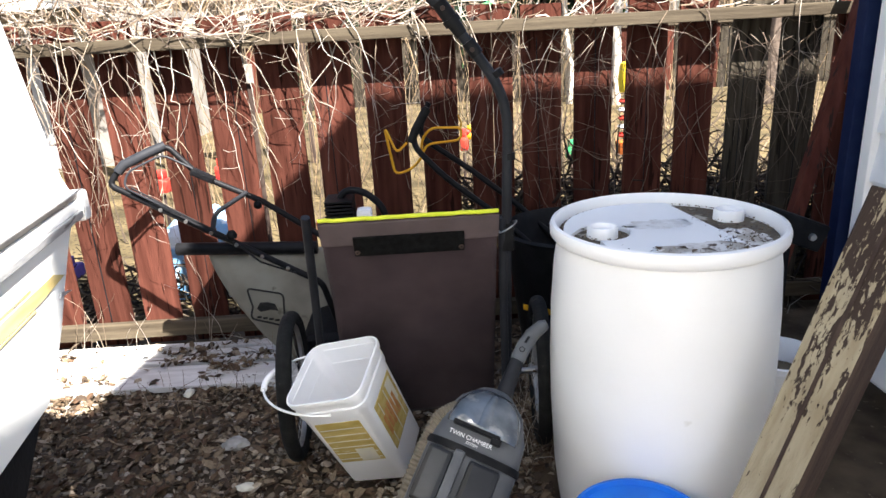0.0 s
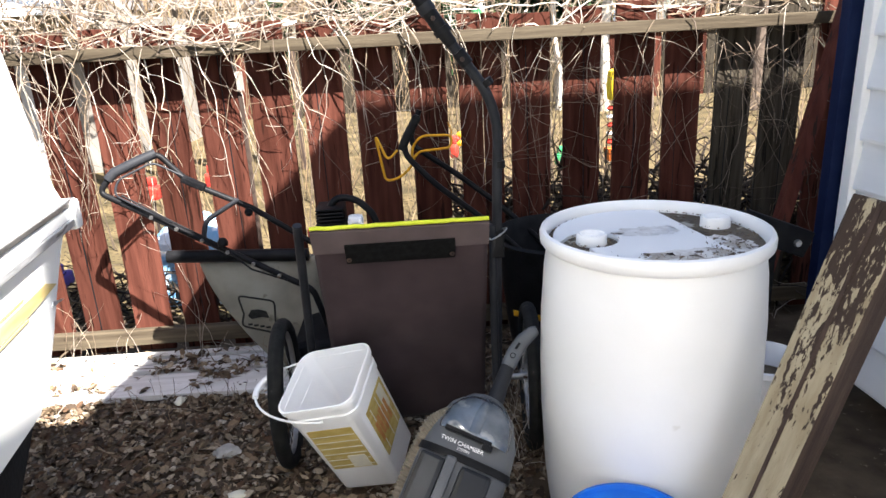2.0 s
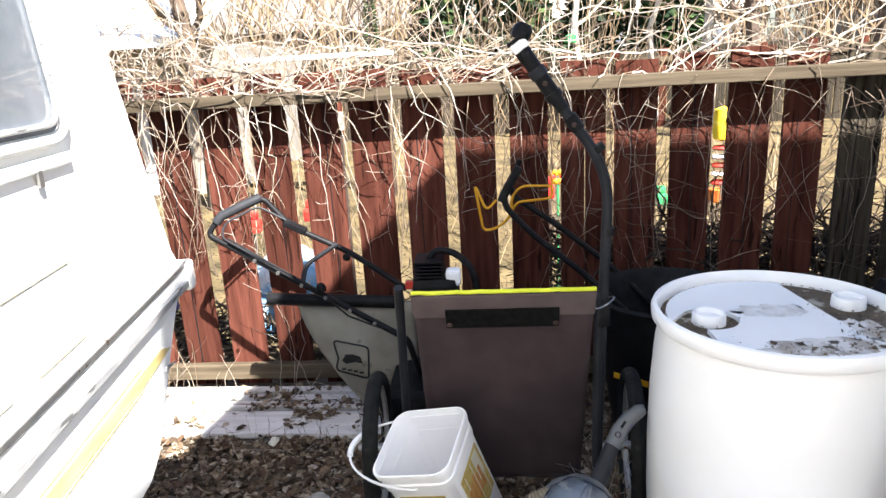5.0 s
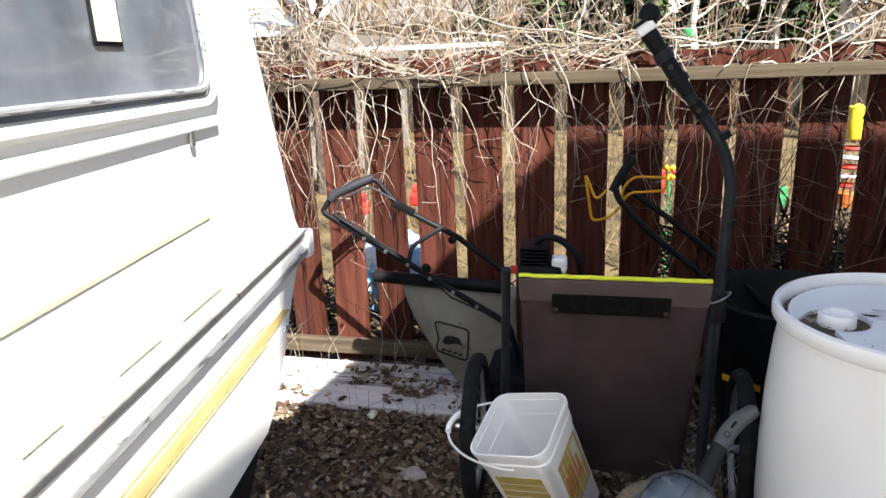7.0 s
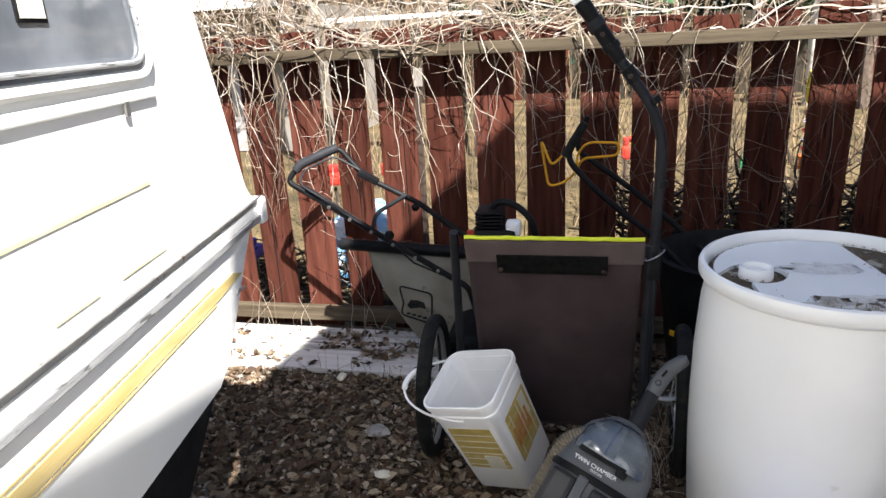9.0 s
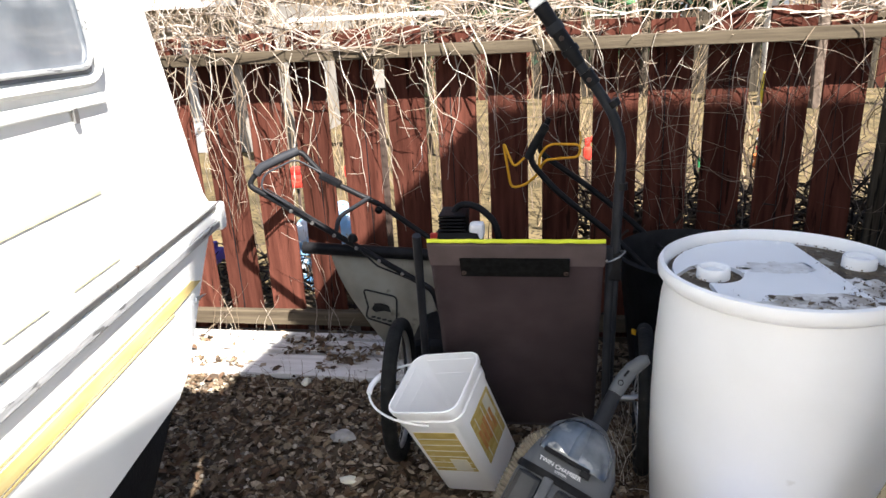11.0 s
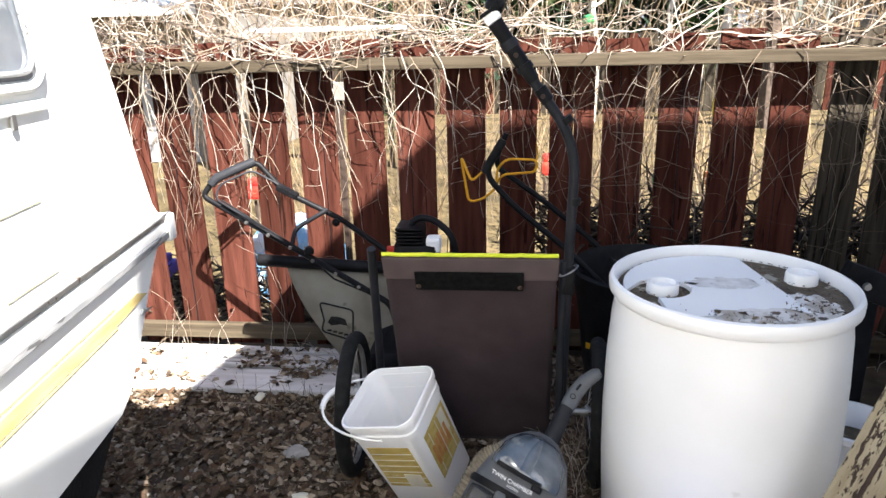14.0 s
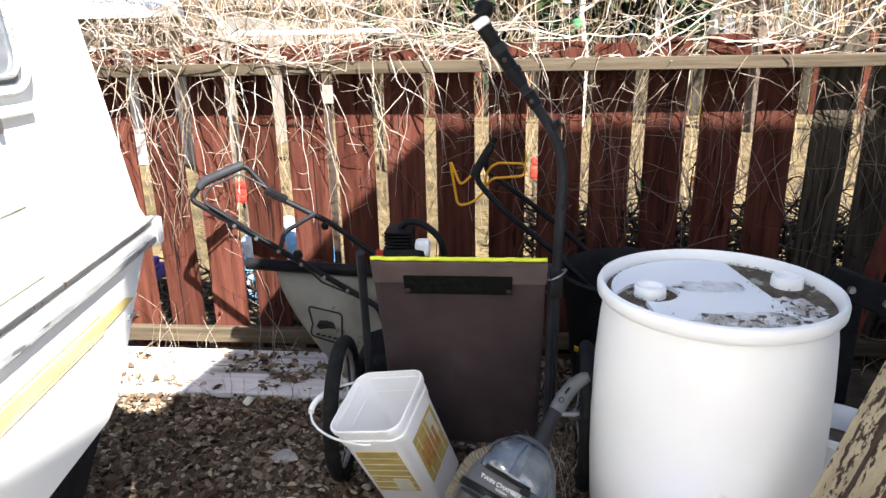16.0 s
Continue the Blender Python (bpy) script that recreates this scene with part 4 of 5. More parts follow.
part("shell", turned([(0.0, 0.0), (0.10, 0.0), (0.125, 0.27), (0.135, 0.28), (0.135, 0.30), (0.125, 0.302), (0.12, 0.28), (0.115, 0.20)], 48), BUCKET, small, smooth=True)
bm = bmesh.new()
bmesh.ops.create_circle(bm, cap_ends=True, radius=0.117, segments=32, matrix=pose(0, 0, 0.215))
part("contents", bm, DIRT, small)

# ---- leaning post with peeling paint ----
post = thing("leaning_post", "square post with peeling cream paint over brown wood, leaning", "post")
foot, top = Vector((0.556, 1.47, 0.0)), Vector((0.897, 1.50, 1.05))
az2 = (top - foot).normalized()
ux = Vector((0.5, -0.866, 0))
ux = (ux - az2 * ux.dot(az2)).normalized()
uy = az2.cross(ux)
M = Matrix.Translation(foot) @ Matrix((ux, uy, az2)).transposed().to_4x4()
L = (top - foot).length
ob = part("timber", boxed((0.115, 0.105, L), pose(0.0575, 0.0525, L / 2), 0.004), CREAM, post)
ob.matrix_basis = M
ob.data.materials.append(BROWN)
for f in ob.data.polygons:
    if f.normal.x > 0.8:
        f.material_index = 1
bm = boxed((0.008, 0.004, L * 0.98), M @ pose(0.060, -0.001, L / 2))
part("crack", bm, BROWN, post, "dark crack along the grain")

# ---- white planks on the ground ----
for i, (y, x0, x1, z, r) in enumerate(((2.812, -2.0, -0.50, 0.032, -1.0), (2.962, -2.1, -0.45, 0.038, -2.0), (3.036, -2.05, -0.40, 0.030, -0.4), (3.108, -2.2, -0.35, 0.036, -0.8))):
    b = thing("ground_plank", "flaking white painted plank lying in dead leaves", "plank", pose((x0 + x1) / 2, y, z, 0, 0, r), "planks on the ground")
    part("board", boxed((x1 - x0, 0.185 if i == 0 else 0.050, 0.026), None, 0.003), WHITE_PLANK, b)

# ---- litter on the ground ----
rs = np.random.RandomState(5)


def clear_of(x, y):
    return (x - 0.629) ** 2 + (y - 1.893) ** 2 > 0.09


verts, faces = [], []
for i in range(17000):
    x, y = rs.uniform(-1.95, 0.7), rs.uniform(1.2, 3.16)
    if not clear_of(x, y):
        continue
    plank_top = 2.73 < y < 3.13 and -2.0 < x < -0.5
    if plank_top and rs.rand() > 0.04 + 0.75 * (noise.noise(Vector((x * 4, y * 8, 1))) + 0.25 * (x + 1.1) > 0.16):
        continue
    s = rs.uniform(0.007, 0.026)
    t, p, q = rs.uniform(0, 6.28), rs.uniform(-0.7, 0.7), rs.uniform(-0.6, 0.6)
    z = 0.018 + rs.uniform(0, 0.016) + (0.026 if plank_top else 0)
    k = rs.uniform(0.35, 0.7)
    R = Euler((p, q, t)).to_matrix()
    n = len(verts)
    cup = rs.uniform(-0.2, 0.5) * s
    for u, v, w in ((-1, 0, 0), (-0.35, -k, cup), (0.5, -k * 0.8, cup), (1, 0, 0.1 * s), (0.4, k, cup), (-0.4, k * 0.9, cup)):
        c = R @ Vector((u * s, v * s, w))
        verts.append((x + c.x, y + c.y, z + c.z))
    faces += [(n, n + 1, n + 2, n + 3), (n, n + 3, n + 4, n + 5)]
tagged(raw("leaf_litter", verts, faces, LEAF), "dead brown leaves and bark chips covering the soil", "leaves", kind="stuff")
verts, faces = [], []
ico = [(0, 0, 1), (0.9, 0, 0.1), (0.28, 0.85, 0.1), (-0.72, 0.53, 0.1), (-0.72, -0.53, 0.1), (0.28, -0.85, 0.1), (0, 0, -1)]
for i in range(4200):
    x, y = rs.uniform(-1.9, 0.6), rs.uniform(1.25, 2.76)
    if not clear_of(x, y):
        continue
    s = rs.uniform(0.005, 0.017)
    sx, sy, sz, t = s * rs.uniform(0.8, 1.5), s, s * rs.uniform(0.5, 0.8), rs.uniform(0, 6.28)
    n = len(verts)
    for a, b, c in ico:
        j = rs.uniform(0.8, 1.2)
        u, v = a * sx * j, b * sy * j
        verts.append((x + u * math.cos(t) - v * math.sin(t), y + u * math.sin(t) + v * math.cos(t), 0.020 + c * sz))
    for k in range(5):
        faces += [(n, n + 1 + k, n + 1 + (k + 1) % 5), (n + 6, n + 1 + (k + 1) % 5, n + 1 + k)]
tagged(raw("pebbles", verts, faces, PEBBLE, smooth=True), "small brown and grey pebbles among the leaves", "pebbles", kind="stuff")


def lump(name, label, category, size, mat, seed):
    bm = bmesh.new()
    bmesh.ops.create_icosphere(bm, subdivisions=3, radius=1.0)
    for v in bm.verts:
        v.co *= 1 + 0.35 * noise.noise(v.co * 1.6 + Vector((seed, 0, 0))) + 0.12 * noise.noise(v.co * 5)
        v.co = Vector((v.co.x * size[0], v.co.y * size[1], v.co.z * size[2]))
    return tagged(part(name, bm, mat, smooth=True), label, category)


ob = lump("stone", "pale flat stone half sunk in leaf litter", "stone", (0.045, 0.035, 0.02), material("pale_stone", (0.26, 0.245, 0.22), (0.38, 0.36, 0.33), 25, 0.8, bump=0.5), 2)
ob.location = (-0.725, 2.29, 0.03)
ob = lump("crumpled_paper", "crumpled scrap of white paper", "paper", (0.030, 0.020, 0.009), LABEL_PALE, 8)
ob.location = (-0.63, 2.04, 0.034)
ob = lump("crumpled_paper", "small torn scrap of white paper", "paper", (0.018, 0.03, 0.012), LABEL_PALE, 5)
ob.location = (-1.01, 2.67, 0.036)
ob = lump("crumpled_paper", "small torn scrap of white paper", "paper", (0.022, 0.018, 0.01), LABEL_PALE, 11)
ob.location = (-0.66, 1.86, 0.034)


# ---- vines on the fence ----
def strands(name, runs, mat):
    """Many thin tubes of four sides in one mesh: each run is (points, first radius)."""
    verts, faces = [], []
    for pts, r in runs:
        n0, m = len(verts), len(pts)
        for i, p in enumerate(pts):
            d = (pts[min(i + 1, m - 1)] - pts[max(i - 1, 0)]).normalized()
            u = d.orthogonal().normalized()
            v = d.cross(u)
            q = r * (1 - 0.65 * i / m) * (1.0, 0.85, 1.45, 0.9)[(i + m) % 4]
            verts += [tuple(p + u * q), tuple(p + v * q), tuple(p - u * q), tuple(p - v * q)]
        for i in range(m - 1):
            for k in range(4):
                a, b = n0 + 4 * i + k, n0 + 4 * i + (k + 1) % 4
                faces.append((a, b, b + 4, a + 4))
    return raw(name, verts, faces, mat)


vr = random.Random(21)


def wander(p, d, n, step, jitter, pull=(0, 0, 0), lo=-9, hi=9, zlo=-9):
    p, d = Vector(p), Vector(d).normalized()
    out = [p.copy()]
    for _ in range(n):
        k = jitter * (2.4 if vr.random() < 0.22 else 0.7)
        d = (d + Vector((vr.gauss(0, k), vr.gauss(0, k * 0.5), vr.gauss(0, k))) + Vector(pull)).normalized()
        p = p + d * step
        p.y = min(max(p.y, lo), hi)
        if p.z < zlo:
            p.z, d.z = zlo, abs(d.z)
        out.append(p.copy())
    return out


runs, thin = [], []


def bias():
    """Places along the fence, thicker at its camper end."""
    return vr.uniform(-2.2, 2.0) if vr.random() < 0.5 else vr.uniform(-2.2, 0.3)


def shoots(pts, most, lo, hi, drop):
    """Short side shoots, kinked, from points along a stem."""
    for j in range(vr.randint(0, most)):
        k = vr.randrange(len(pts))
        runs.append((wander(pts[k], (vr.choice((-1, 1)), 0, vr.uniform(-1.4, 0.4)), vr.randint(2, 5), 0.026, 0.22, (0, 0, drop), lo, hi), vr.uniform(0.0010, 0.0018)))


for i in range(240):
    x = bias()
    s = vr.choice((-1, 1))
    lo = 3.02 if x < -0.2 else 3.13
    pts = wander((x, vr.uniform(3.02, 3.36), vr.uniform(1.40, 1.60)), (s, vr.gauss(0, 0.3), vr.gauss(0, 0.3)), vr.randint(10, 30), 0.036, 0.21, (0, 0, 0.0), lo, 3.45, 1.385)
    runs.append((pts, vr.uniform(0.0013, 0.0034 if x < 0 else 0.0024)))
    shoots(pts, 3, lo, 3.45, 0.0)
for i in range(125):
    x = bias() if i < 85 else vr.uniform(-2.1, -0.9)
    if x > 0.3 and vr.random() < 0.4:
        continue
    n = vr.randint(6, 22) if x < -0.2 else vr.randint(5, 18)
    pts = wander((x, vr.uniform(3.05, 3.14), vr.uniform(1.40, 1.50)), (vr.gauss(0, 0.6), 0, -1), n + 4, 0.036, 0.18, (0, 0, -0.15), 3.04, 3.19)
    runs.append((pts, vr.uniform(0.0013, 0.0029)))
    shoots(pts, 4, 3.04, 3.19, -0.05)
# long thin shoots drooping over the boards at the house end
for i in range(46):
    x = vr.uniform(0.15, 1.9)
    thin.append((wander((x, 3.12, vr.uniform(1.25, 1.46)), (vr.gauss(0, 0.7), 0, -0.7), vr.randint(10, 26), 0.042, 0.13, (0, 0, -0.06), 3.08, 3.19), 0.0017))
for i in range(80):
    x = vr.uniform(0.1, 1.9)
    thin.append((wander((x, 3.17, vr.uniform(0.6, 1.35)), (vr.gauss(0, 1), 0, vr.gauss(0, 0.7)), vr.randint(6, 20), 0.04, 0.16, (0, 0, 0), 3.10, 3.195), 0.0013))
for i in range(85):
    x = bias()
    runs.append((wander((x, vr.uniform(3.1, 3.5), 1.45), (vr.gauss(0, 0.35), 0, 1), vr.randint(4, 12 if x > -0.3 else 20), 0.05, 0.16, (0, 0, 0.03), 3.0, 4.0), vr.uniform(0.0012, 0.0024)))
# long thick stems
for i in range(26):
    x = -2.2 + 0.15 * i
    runs.append((wander((x, 3.10, 1.44 + vr.uniform(-0.02, 0.08)), (vr.choice((-1, 1)), 0, 0.1), 30, 0.045, 0.15, (0, 0, 0), 3.06 if x < -0.2 else 3.13, 3.3, 1.41), 0.0040))
for i in range(40):
    x = bias()
    runs.append((wander((x, vr.uniform(3.02, 3.15), 0.03), (vr.gauss(0, 0.3), 0, 1), vr.randint(4, 18), 0.04, 0.2, (0, 0, 0.05), 2.98, 3.19), 0.0014))
tagged(strands("thin_vines", thin, island_material("thin_vine", [(0.16, 0.12, 0.09), (0.25, 0.20, 0.155), (0.10, 0.07, 0.05)], 0.9)), "fine brown vine shoots across the boards", "vine", kind="stuff")
tagged(strands("vines", runs, VINE), "tangle of bare dry vines over the fence top", "vine", kind="stuff")

# ---- beyond the fence ----
def hewn(points, r0, r1, mat, parent, name, sides=9):
    """A rough tapering trunk or limb."""
    n = len(points)
    part(name, piped(points, [r0 + (r1 - r0) * i / (n - 1) for i in range(n)], sides), mat, parent, smooth=True)


def bare_tree(x, y, h, r, mat, label, seed):
    rg = random.Random(seed)
    t = thing("tree", label, "tree", group="bare trees beyond the fence")
    pts = [Vector((x + 0.10 * i * rg.uniform(-0.4, 0.4), y, h * i / 8)) for i in range(9)]
    hewn(pts, r, r * 0.45, mat, t, "trunk")
    runs = []
    for k in range(5):
        p = pts[rg.randint(3, 7)]
        d = Vector((rg.choice((-1, 1)) * rg.uniform(0.5, 1), rg.uniform(-0.5, 0.5), rg.uniform(0.5, 1.2))).normalized()
        limb = [p + d * (0.25 * i) + Vector((rg.gauss(0, 0.04), rg.gauss(0, 0.04), 0.015 * i * i)) for i in range(8)]
        hewn(limb, r * 0.4, r * 0.1, mat, t, "limb", 6)
        for j in range(16):
            q = limb[rg.randint(1, 7)]
            e = (d + Vector((rg.gauss(0, 0.8), rg.gauss(0, 0.8), rg.gauss(0.2, 0.7)))).normalized()
            runs.append(([q + e * (0.12 * i) + Vector((rg.gauss(0, 0.03), rg.gauss(0, 0.03), rg.gauss(0, 0.03))) for i in range(7)], r * 0.10))
    tagged(strands("twigs", runs, TWIG), kind="stuff").parent = t


bare_tree(1.36, 12.0, 5.0, 0.07, BIRCH, "slender pale-barked bare tree", 1)
bare_tree(2.75, 12.5, 5.0, 0.06, BIRCH, "slender pale-barked bare tree", 2)
bare_tree(3.45, 12.0, 5.0, 0.10, BIRCH, "slender pale-barked bare tree", 3)
bare_tree(4.05, 11.5, 5.0, 0.12, BARK, "dark-barked bare tree with crooked limbs", 4)
bare_tree(5.6, 11.0, 5.0, 0.15, BARK, "dark-barked bare tree with crooked limbs", 5)
bare_tree(-3.25, 7.6, 5.0, 0.11, BARK, "dark-barked bare tree with crooked limbs", 6)


def evergreen(x, y, h, r, z0, label, seed, n):
    rg = random.Random(seed)
    t = thing("evergreen", label, "tree", pose(x, y, 0))
    hewn([Vector((0, 0, 0)), Vector((0, 0, h * 0.5)), Vector((0, 0, h))], 0.10 * r + 0.02, 0.02, BARK, t, "trunk")
    verts, faces = [], []
    for i in range(n):
        f = rg.random() ** 0.8
        z = z0 + (h - z0) * f
        a = rg.uniform(0, 6.28)
        w = r * (1 - f) ** 0.6 * rg.uniform(0.55, 1.05)
        c = Vector((w * math.cos(a), w * math.sin(a), z))
        d = Vector((math.cos(a), math.sin(a), rg.uniform(-0.5, 0.8))).normalized() * r * 0.28 * rg.uniform(0.6, 1.3)
        u = d.orthogonal().normalized() * r * 0.07
        v = d.cross(u).normalized() * r * 0.07
        k = len(verts)
        verts += [tuple(c - u), tuple(c + u), tuple(c + d), tuple(c + v + d * 0.4), tuple(c - v + d * 0.4)]
        faces += [(k, k + 1, k + 2), (k + 3, k + 4, k + 2)]
    raw("crown", verts, faces, NEEDLE, t)


evergreen(-1.42, 8.2, 2.35, 0.17, 0.2, "small columnar green cedar", 1, 1400)
evergreen(-0.25, 15.5, 6.5, 1.5, 0.6, "tall dark green spruce tree", 2, 2600)
evergreen(3.1, 16.5, 6.0, 1.6, 0.6, "tall dark green spruce tree", 3, 2600)

feeder = thing("bird_feeder", "green plastic bird feeder hung from a bare tree", "bird feeder", pose(1.24, 11.88, 1.66))
part("tray", turned([(0.0, 0.0), (0.08, 0.0), (0.10, 0.03), (0.09, 0.12), (0.0, 0.15)], 16), GREEN, feeder, smooth=True)
part("hanger", piped([(0.0, 0.0, 0.15), (0.03, 0.03, 0.24), (0.12, 0.10, 0.26)], 0.006, 6), BLACK, feeder)

garage = thing("garage", "pale stuccoed garage with a white metal roof", "garage")
part("wall", boxed((5.0, 3.4, 1.86), pose(-5.95, 10.3, 0.93)), STUCCO, garage)
bm = bmesh.new()
prism(bm, [(-8.7, 0.0), (-3.25, 0.0), (-3.25, 0.05), (-8.7, 0.05)], 2.6, pose(0, 7.7, 1.87, 24, 0, 0))
part("roof", bm, WHITE_ROOF, garage)
part("fascia", boxed((5.45, 0.03, 0.10), pose(-5.97, 7.69, 1.86)), WHITE_ROOF, garage)
part("door", boxed((1.1, 0.04, 1.5), pose(-4.6, 8.585, 0.76), 0.004), material("grey_door", (0.26, 0.26, 0.27), (0.34, 0.34, 0.35), 4, 0.6), garage)
lean = thing("garden_rack", "low white painted garden rack on posts", "rack")
part("top_rail", boxed((1.75, 0.30, 0.05), pose(-2.05, 8.0, 1.62), 0.006), WHITE_ROOF, lean)
for x in (-2.85, -2.05, -1.25):
    part("leg", boxed((0.06, 0.06, 1.6), pose(x, 8.0, 0.80), 0.006), BROWN, lean)

far = thing("far_fence", "grey-brown weathered board fence across the far lawn", "fence")
for i in range(90):
    b = part("board", boxed((0.16, 0.03, 1.5 + 0.06 * rnd.random()), pose(0, 0, 0.75)), GREY_WOOD if i % 5 else RED_WOOD, far)
    b.matrix_basis = pose(-6 + 0.185 * i, 14.0, 0)
part("rail", boxed((17, 0.05, 0.09), pose(2.2, 13.96, 1.30)), RAIL_WOOD, far)


def far_house(x, y, w, d, h, wall, roof, label):
    t = thing("house", label, "house", pose(x, y, 0), "houses beyond the far fence")
    part("wall", boxed((w, d, h), pose(0, 0, h / 2)), wall, t)
    bm = bmesh.new()
    prism(bm, [(-d / 2 - 0.4, 0), (d / 2 + 0.4, 0), (0, d * 0.28)], w + 0.8, pose(-w / 2 - 0.4, 0, h + 0.005, 0, 0, -90) @ pose(0, 0, 0))
    part("roof", bm, roof, t)
    for k in range(3):
        win = part("window", boxed((1.1, 0.06, 0.9), pose(-w / 3 + k * w / 3, -d / 2 - 0.02, h * 0.6), 0.01), GLASS, t)
        part("frame", piped([(-w / 3 + k * w / 3 + a, -d / 2 - 0.05, h * 0.6 + b) for a, b in ((-0.58, -0.48), (0.58, -0.48), (0.58, 0.48), (-0.58, 0.48))], 0.04, 4, True), WHITE_ROOF, win)


far_house(-9.0, 32.0, 11.0, 8.0, 2.9, STUCCO, ROOF, "pale bungalow with a dark shingle roof")
far_house(6.0, 36.0, 12.0, 8.0, 3.0, STUCCO, WHITE_ROOF, "pale bungalow with a light roof")
far_house(20.0, 30.0, 11.0, 8.0, 2.8, STUCCO, ROOF, "pale bungalow with a dark shingle roof")

# bare brush and a distant line of leafless trees
br = random.Random(31)
runs = []
for i in range(230):
    x, y = br.uniform(-2.3, 0.9), br.uniform(4.8, 7.4)
    p, d, pts = Vector((x, y, 0.0)), Vector((br.gauss(0, 0.25), br.gauss(0, 0.2), 1)).normalized(), []
    for j in range(br.randint(12, 20)):
        pts.append(p.copy())
        d = (d + Vector((br.gauss(0, 0.13), br.gauss(0, 0.1), 0.05))).normalized()
        p = p + d * 0.15
    runs.append((pts, br.uniform(0.0022, 0.0055)))
tagged(strands("bare_brush", runs, TWIG), "thicket of bare tan brush stems", "shrub", kind="stuff")
runs = []
for i in range(1500):
    x, y = br.uniform(-24, 30), br.uniform(19, 26)
    p, d, pts = Vector((x, y, br.uniform(0, 2.0))), Vector((br.gauss(0, 0.35), 0, 1)).normalized(), []
    for j in range(14):
        pts.append(p.copy())
        d = (d + Vector((br.gauss(0, 0.2), br.gauss(0, 0.1), 0.03))).normalized()
        p = p + d * 0.42
    runs.append((pts, br.uniform(0.012, 0.04)))
tagged(strands("far_woods", runs, TWIG), "distant line of leafless trees", "woods", kind="stuff")
runs = []
for i in range(260):
    x, y = br.uniform(0.4, 6.0), br.uniform(5.2, 10.5)
    p, d, pts = Vector((x, y, 0.0)), Vector((br.gauss(0, 0.5), br.gauss(0, 0.3), 1)).normalized(), []
    for j in range(br.randint(5, 9)):
        pts.append(p.copy())
        d = (d + Vector((br.gauss(0, 0.22), br.gauss(0, 0.2), 0))).normalized()
        p = p + d * 0.12
    runs.append((pts, br.uniform(0.005, 0.012)))
tagged(strands("low_brush", runs, TWIG), "low bare brush stems on the lawn", "shrub", kind="stuff")
# dark heap of brush along the far foot of the fence
runs = []
for i in range(2600):
    x = br.uniform(0.25, 2.8) if i % 4 else br.uniform(-2.4, 0.4)
    y = br.uniform(3.32, 4.1)
    p, d, pts = Vector((x, y, br.uniform(0, 0.60 if x > 0.25 else 0.15))), Vector((br.gauss(0, 0.8), br.gauss(0, 0.5), br.uniform(-0.2, 0.7))).normalized(), []
    for j in range(7):
        pts.append(p.copy())
        d = (d + Vector((br.gauss(0, 0.3), br.gauss(0, 0.2), br.gauss(-0.05, 0.2)))).normalized()
        p = p + d * (0.075 if x > 0.35 else 0.05)
    runs.append((pts, br.uniform(0.003, 0.009)))
tagged(strands("brush_heap", runs, island_material("dark_brush", [(0.03, 0.02, 0.014), (0.06, 0.042, 0.028), (0.10, 0.075, 0.05), (0.018, 0.013, 0.01)], 0.95)), "heap of dark cut brush behind the fence", "brush", kind="stuff")

# bright oddments in the next yard
for label, x, y, z, size, mat in (("red plastic garden ornament on a stake", -1.52, 4.1, 0.0, (0.09, 0.08, 0.66), RED),
                                  ("red plastic garden ornament on a stake", -1.18, 4.2, 0.0, (0.10, 0.10, 0.70), RED),
                                  ("purple plastic garden ornament on a stake", -2.12, 3.9, 0.0, (0.22, 0.2, 0.22), PURPLE),
                                  ("green plastic garden ornament on a stake", 1.02, 4.7, 0.0, (0.08, 0.08, 0.60), GREEN),
                                  ("red plastic garden ornament on a stake", 0.25, 4.1, 0.0, (0.05, 0.05, 0.80), RED)):
    t = thing("garden_toy", label, "toy", pose(x, y, z))
    part("stake", piped([(0, 0, 0), (0, 0, size[2] - 0.1)], 0.009, 6), BROWN, t)
    part("body", boxed((size[0], size[1], 0.085), pose(0, 0, size[2] - 0.045), 0.02), mat, t)
    part("cap", boxed((size[0] * 0.7, size[1] * 0.7, 0.05), pose(0, 0, size[2] + 0.02), 0.015), mat, t)
tarp = thing("blue_tarp", "crumpled blue and white tarp over a low pile", "tarp", pose(-1.28, 4.05, 0))
bm = bmesh.new()
bmesh.ops.create_grid(bm, x_segments=24, y_segments=16, size=0.5)
for v in bm.verts:
    e = max(0, 1 - (2 * v.co.x) ** 4) * max(0, 1 - (2 * v.co.y) ** 4)
    v.co = Vector((v.co.x * 0.62, v.co.y * 0.5, 0.01 + 0.44 * e ** 0.5 + 0.05 * noise.noise(v.co * 7) * e))
part("sheet", bm, TARP, tarp)
orn = thing("garden_ornament", "yellow and red mesh garden ornament on a stake", "ornament", pose(1.355, 4.6, 0))
part("stake", piped([(0, 0, 0), (0, 0, 0.6)], 0.012, 8), BROWN, orn)
for i in range(5):
    part("mesh_ring", turned([(0.045, 0.0), (0.055, 0.012), (0.045, 0.024)], 16, pose(0, 0, 0.66 + 0.055 * i)), BUCKET if i % 2 else RED, orn)
part("base", turned([(0.0, 0.0), (0.06, 0.0), (0.065, 0.08), (0.0, 0.09)], 16, pose(0, 0, 0.55)), ORANGE, orn)
part("head", turned([(0.0, 0.0), (0.05, 0.02), (0.06, 0.10), (0.05, 0.20), (0.0, 0.22)], 16, pose(0, 0, 0.93)), material("yellow_plastic", (0.75, 0.52, 0.02), (0.85, 0.62, 0.05), 20, 0.5), orn, smooth=True)
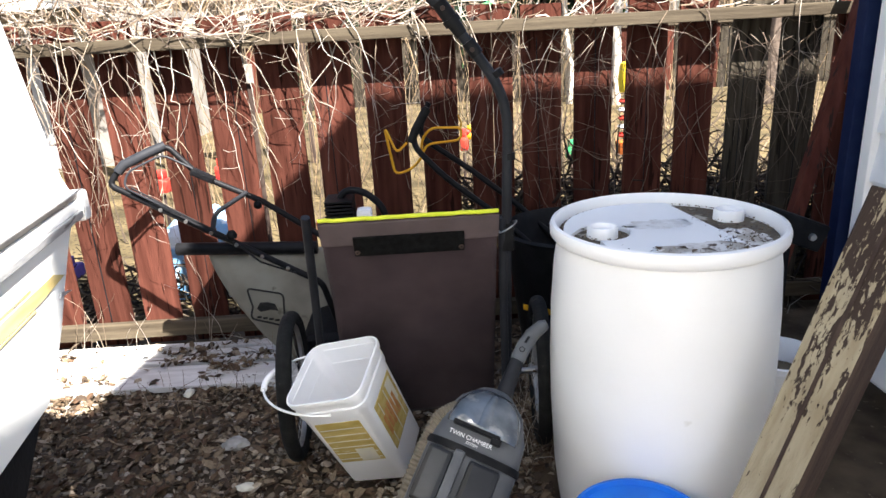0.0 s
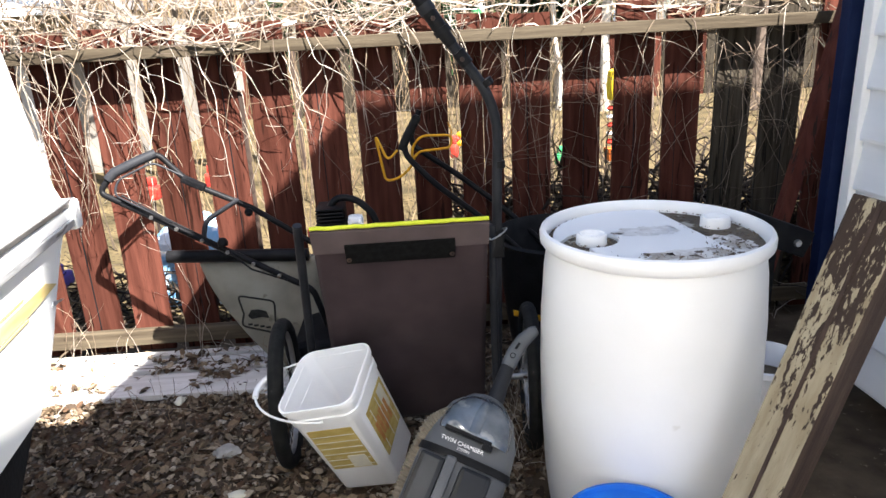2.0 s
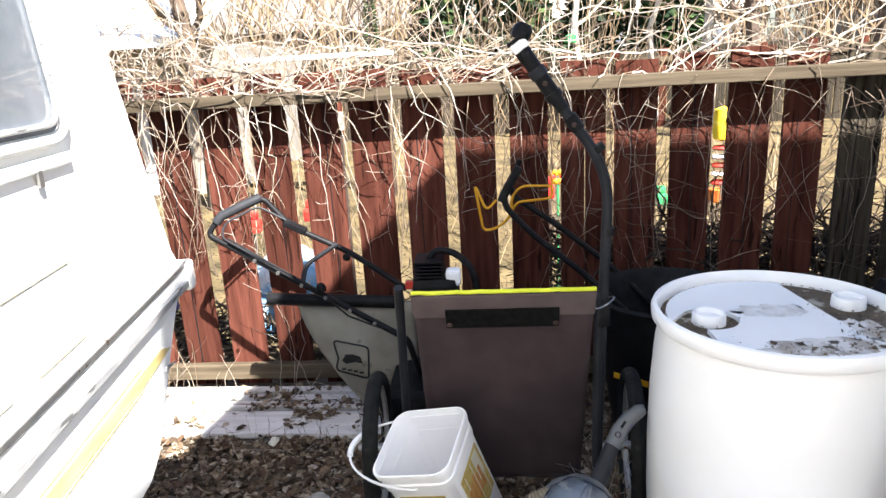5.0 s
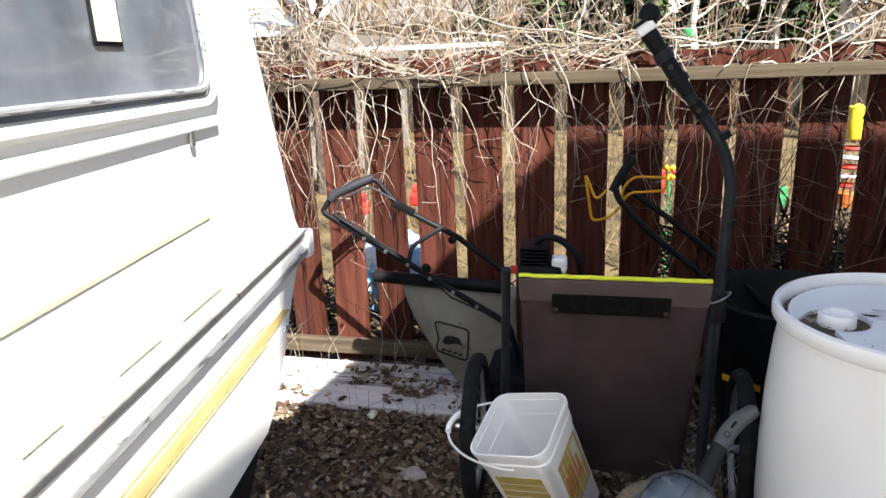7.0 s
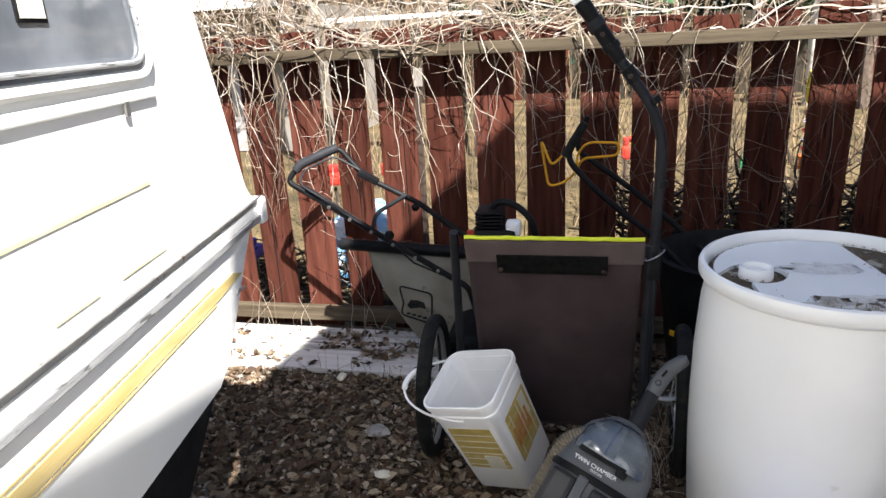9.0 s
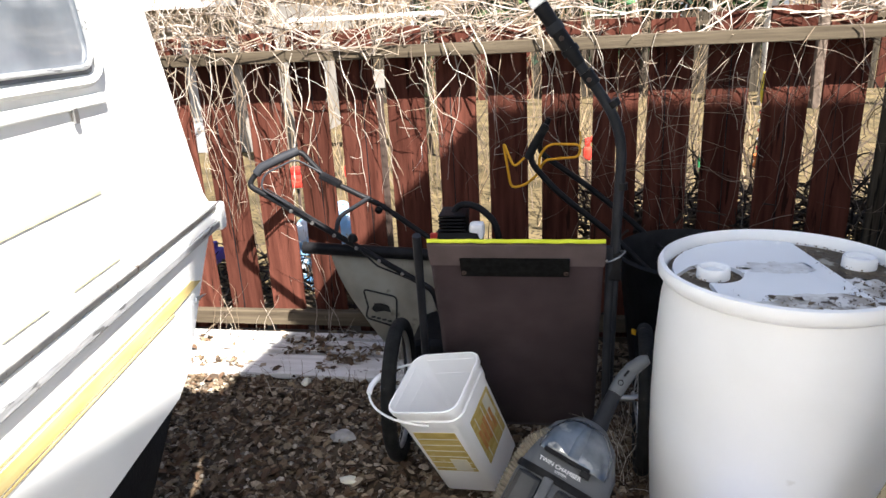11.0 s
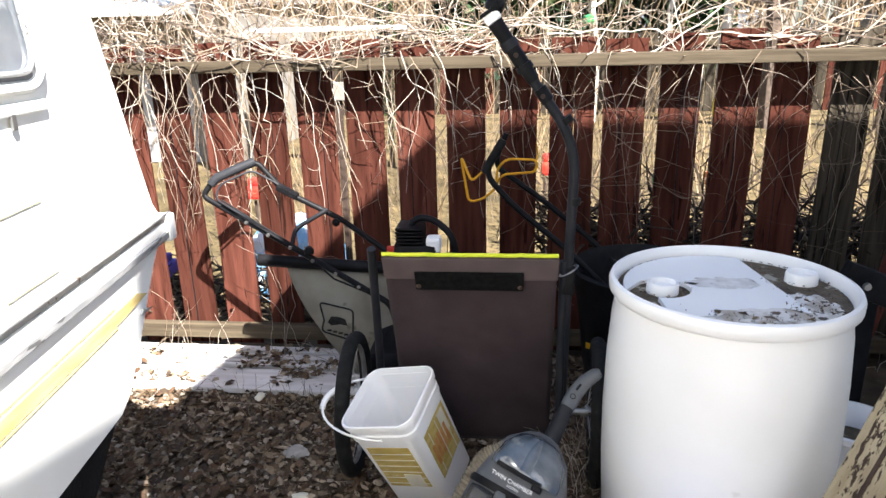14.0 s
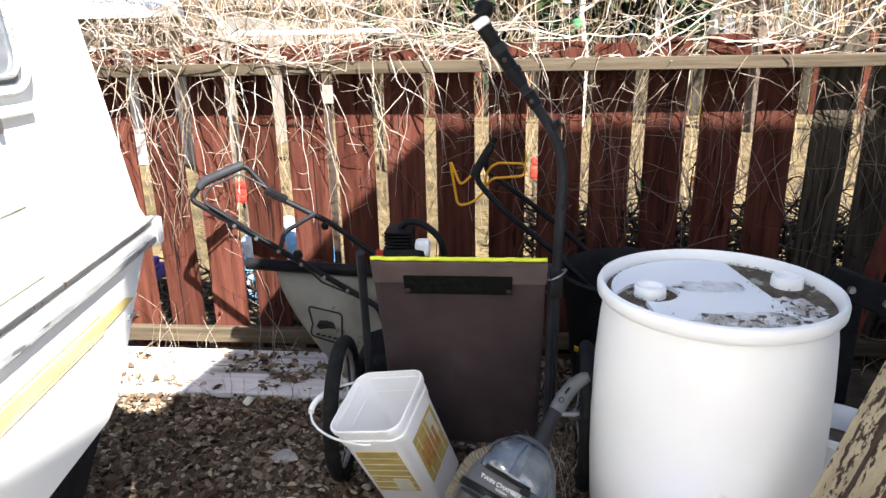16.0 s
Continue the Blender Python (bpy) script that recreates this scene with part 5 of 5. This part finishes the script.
flower = thing("flower_stake", "yellow and red plastic flower on a stake", "ornament", pose(0.34, 4.6, 0))
part("stake", piped([(0, 0, 0), (0, 0, 0.72)], 0.008, 6), GREEN, flower)
for i in range(6):
    a = 2 * math.pi * i / 6
    part("petal", turned([(0.0, 0.0), (0.022, 0.01), (0.0, 0.02)], 10, pose(0.032 * math.cos(a), 0, 0.75 + 0.032 * math.sin(a), 90, 0, 0)), YELLOW if i % 3 else RED, flower)
card = thing("propped_plank", "pale painted board propped behind the fence", "sign board", pose(-0.93, 4.0, 0))
part("board", boxed((0.08, 0.02, 0.10), pose(0, 0, 1.22), 0.003), STUCCO, card)
part("stake", boxed((0.04, 0.02, 1.25), pose(0, 0.021, 0.625), 0.003), BROWN, card)

# dry grass stems at the foot of the cart and drum
gr = random.Random(77)
runs, stalks = [], []
for i in range(160):
    x, y = (gr.uniform(0.24, 0.40), gr.uniform(2.05, 2.5)) if i % 2 else (gr.uniform(-1.7, 0.2), gr.uniform(2.55, 3.12))
    p, d, pts = Vector((x, y, 0.015)), Vector((gr.gauss(0, 0.6), gr.gauss(0, 0.4), 1)).normalized(), []
    for j in range(gr.randint(4, 9)):
        pts.append(p.copy())
        d = (d + Vector((gr.gauss(0, 0.2), gr.gauss(0, 0.15), -0.08))).normalized()
        p = p + d * 0.035
    runs.append((pts, gr.uniform(0.0008, 0.0018)))
for i in range(90):
    x, y = gr.uniform(-1.6, -0.35), gr.gauss(2.58, 0.13)
    p, d, pts = Vector((x, y, 0.015)), Vector((gr.gauss(0, 0.22), gr.gauss(0, 0.15), 1)).normalized(), []
    for j in range(gr.randint(3, 7)):
        pts.append(p.copy())
        d = (d + Vector((gr.gauss(0, 0.12), gr.gauss(0, 0.1), 0))).normalized()
        p = p + d * 0.022
    stalks.append((pts, gr.uniform(0.0010, 0.0018)))
tagged(strands("weed_stalks", stalks, TWIG), "short dead weed stalks standing in the leaf litter", "weeds", kind="stuff")
tagged(strands("dry_stems", runs, VINE), "dry grass stems round the cart and planks", "grass", kind="stuff")
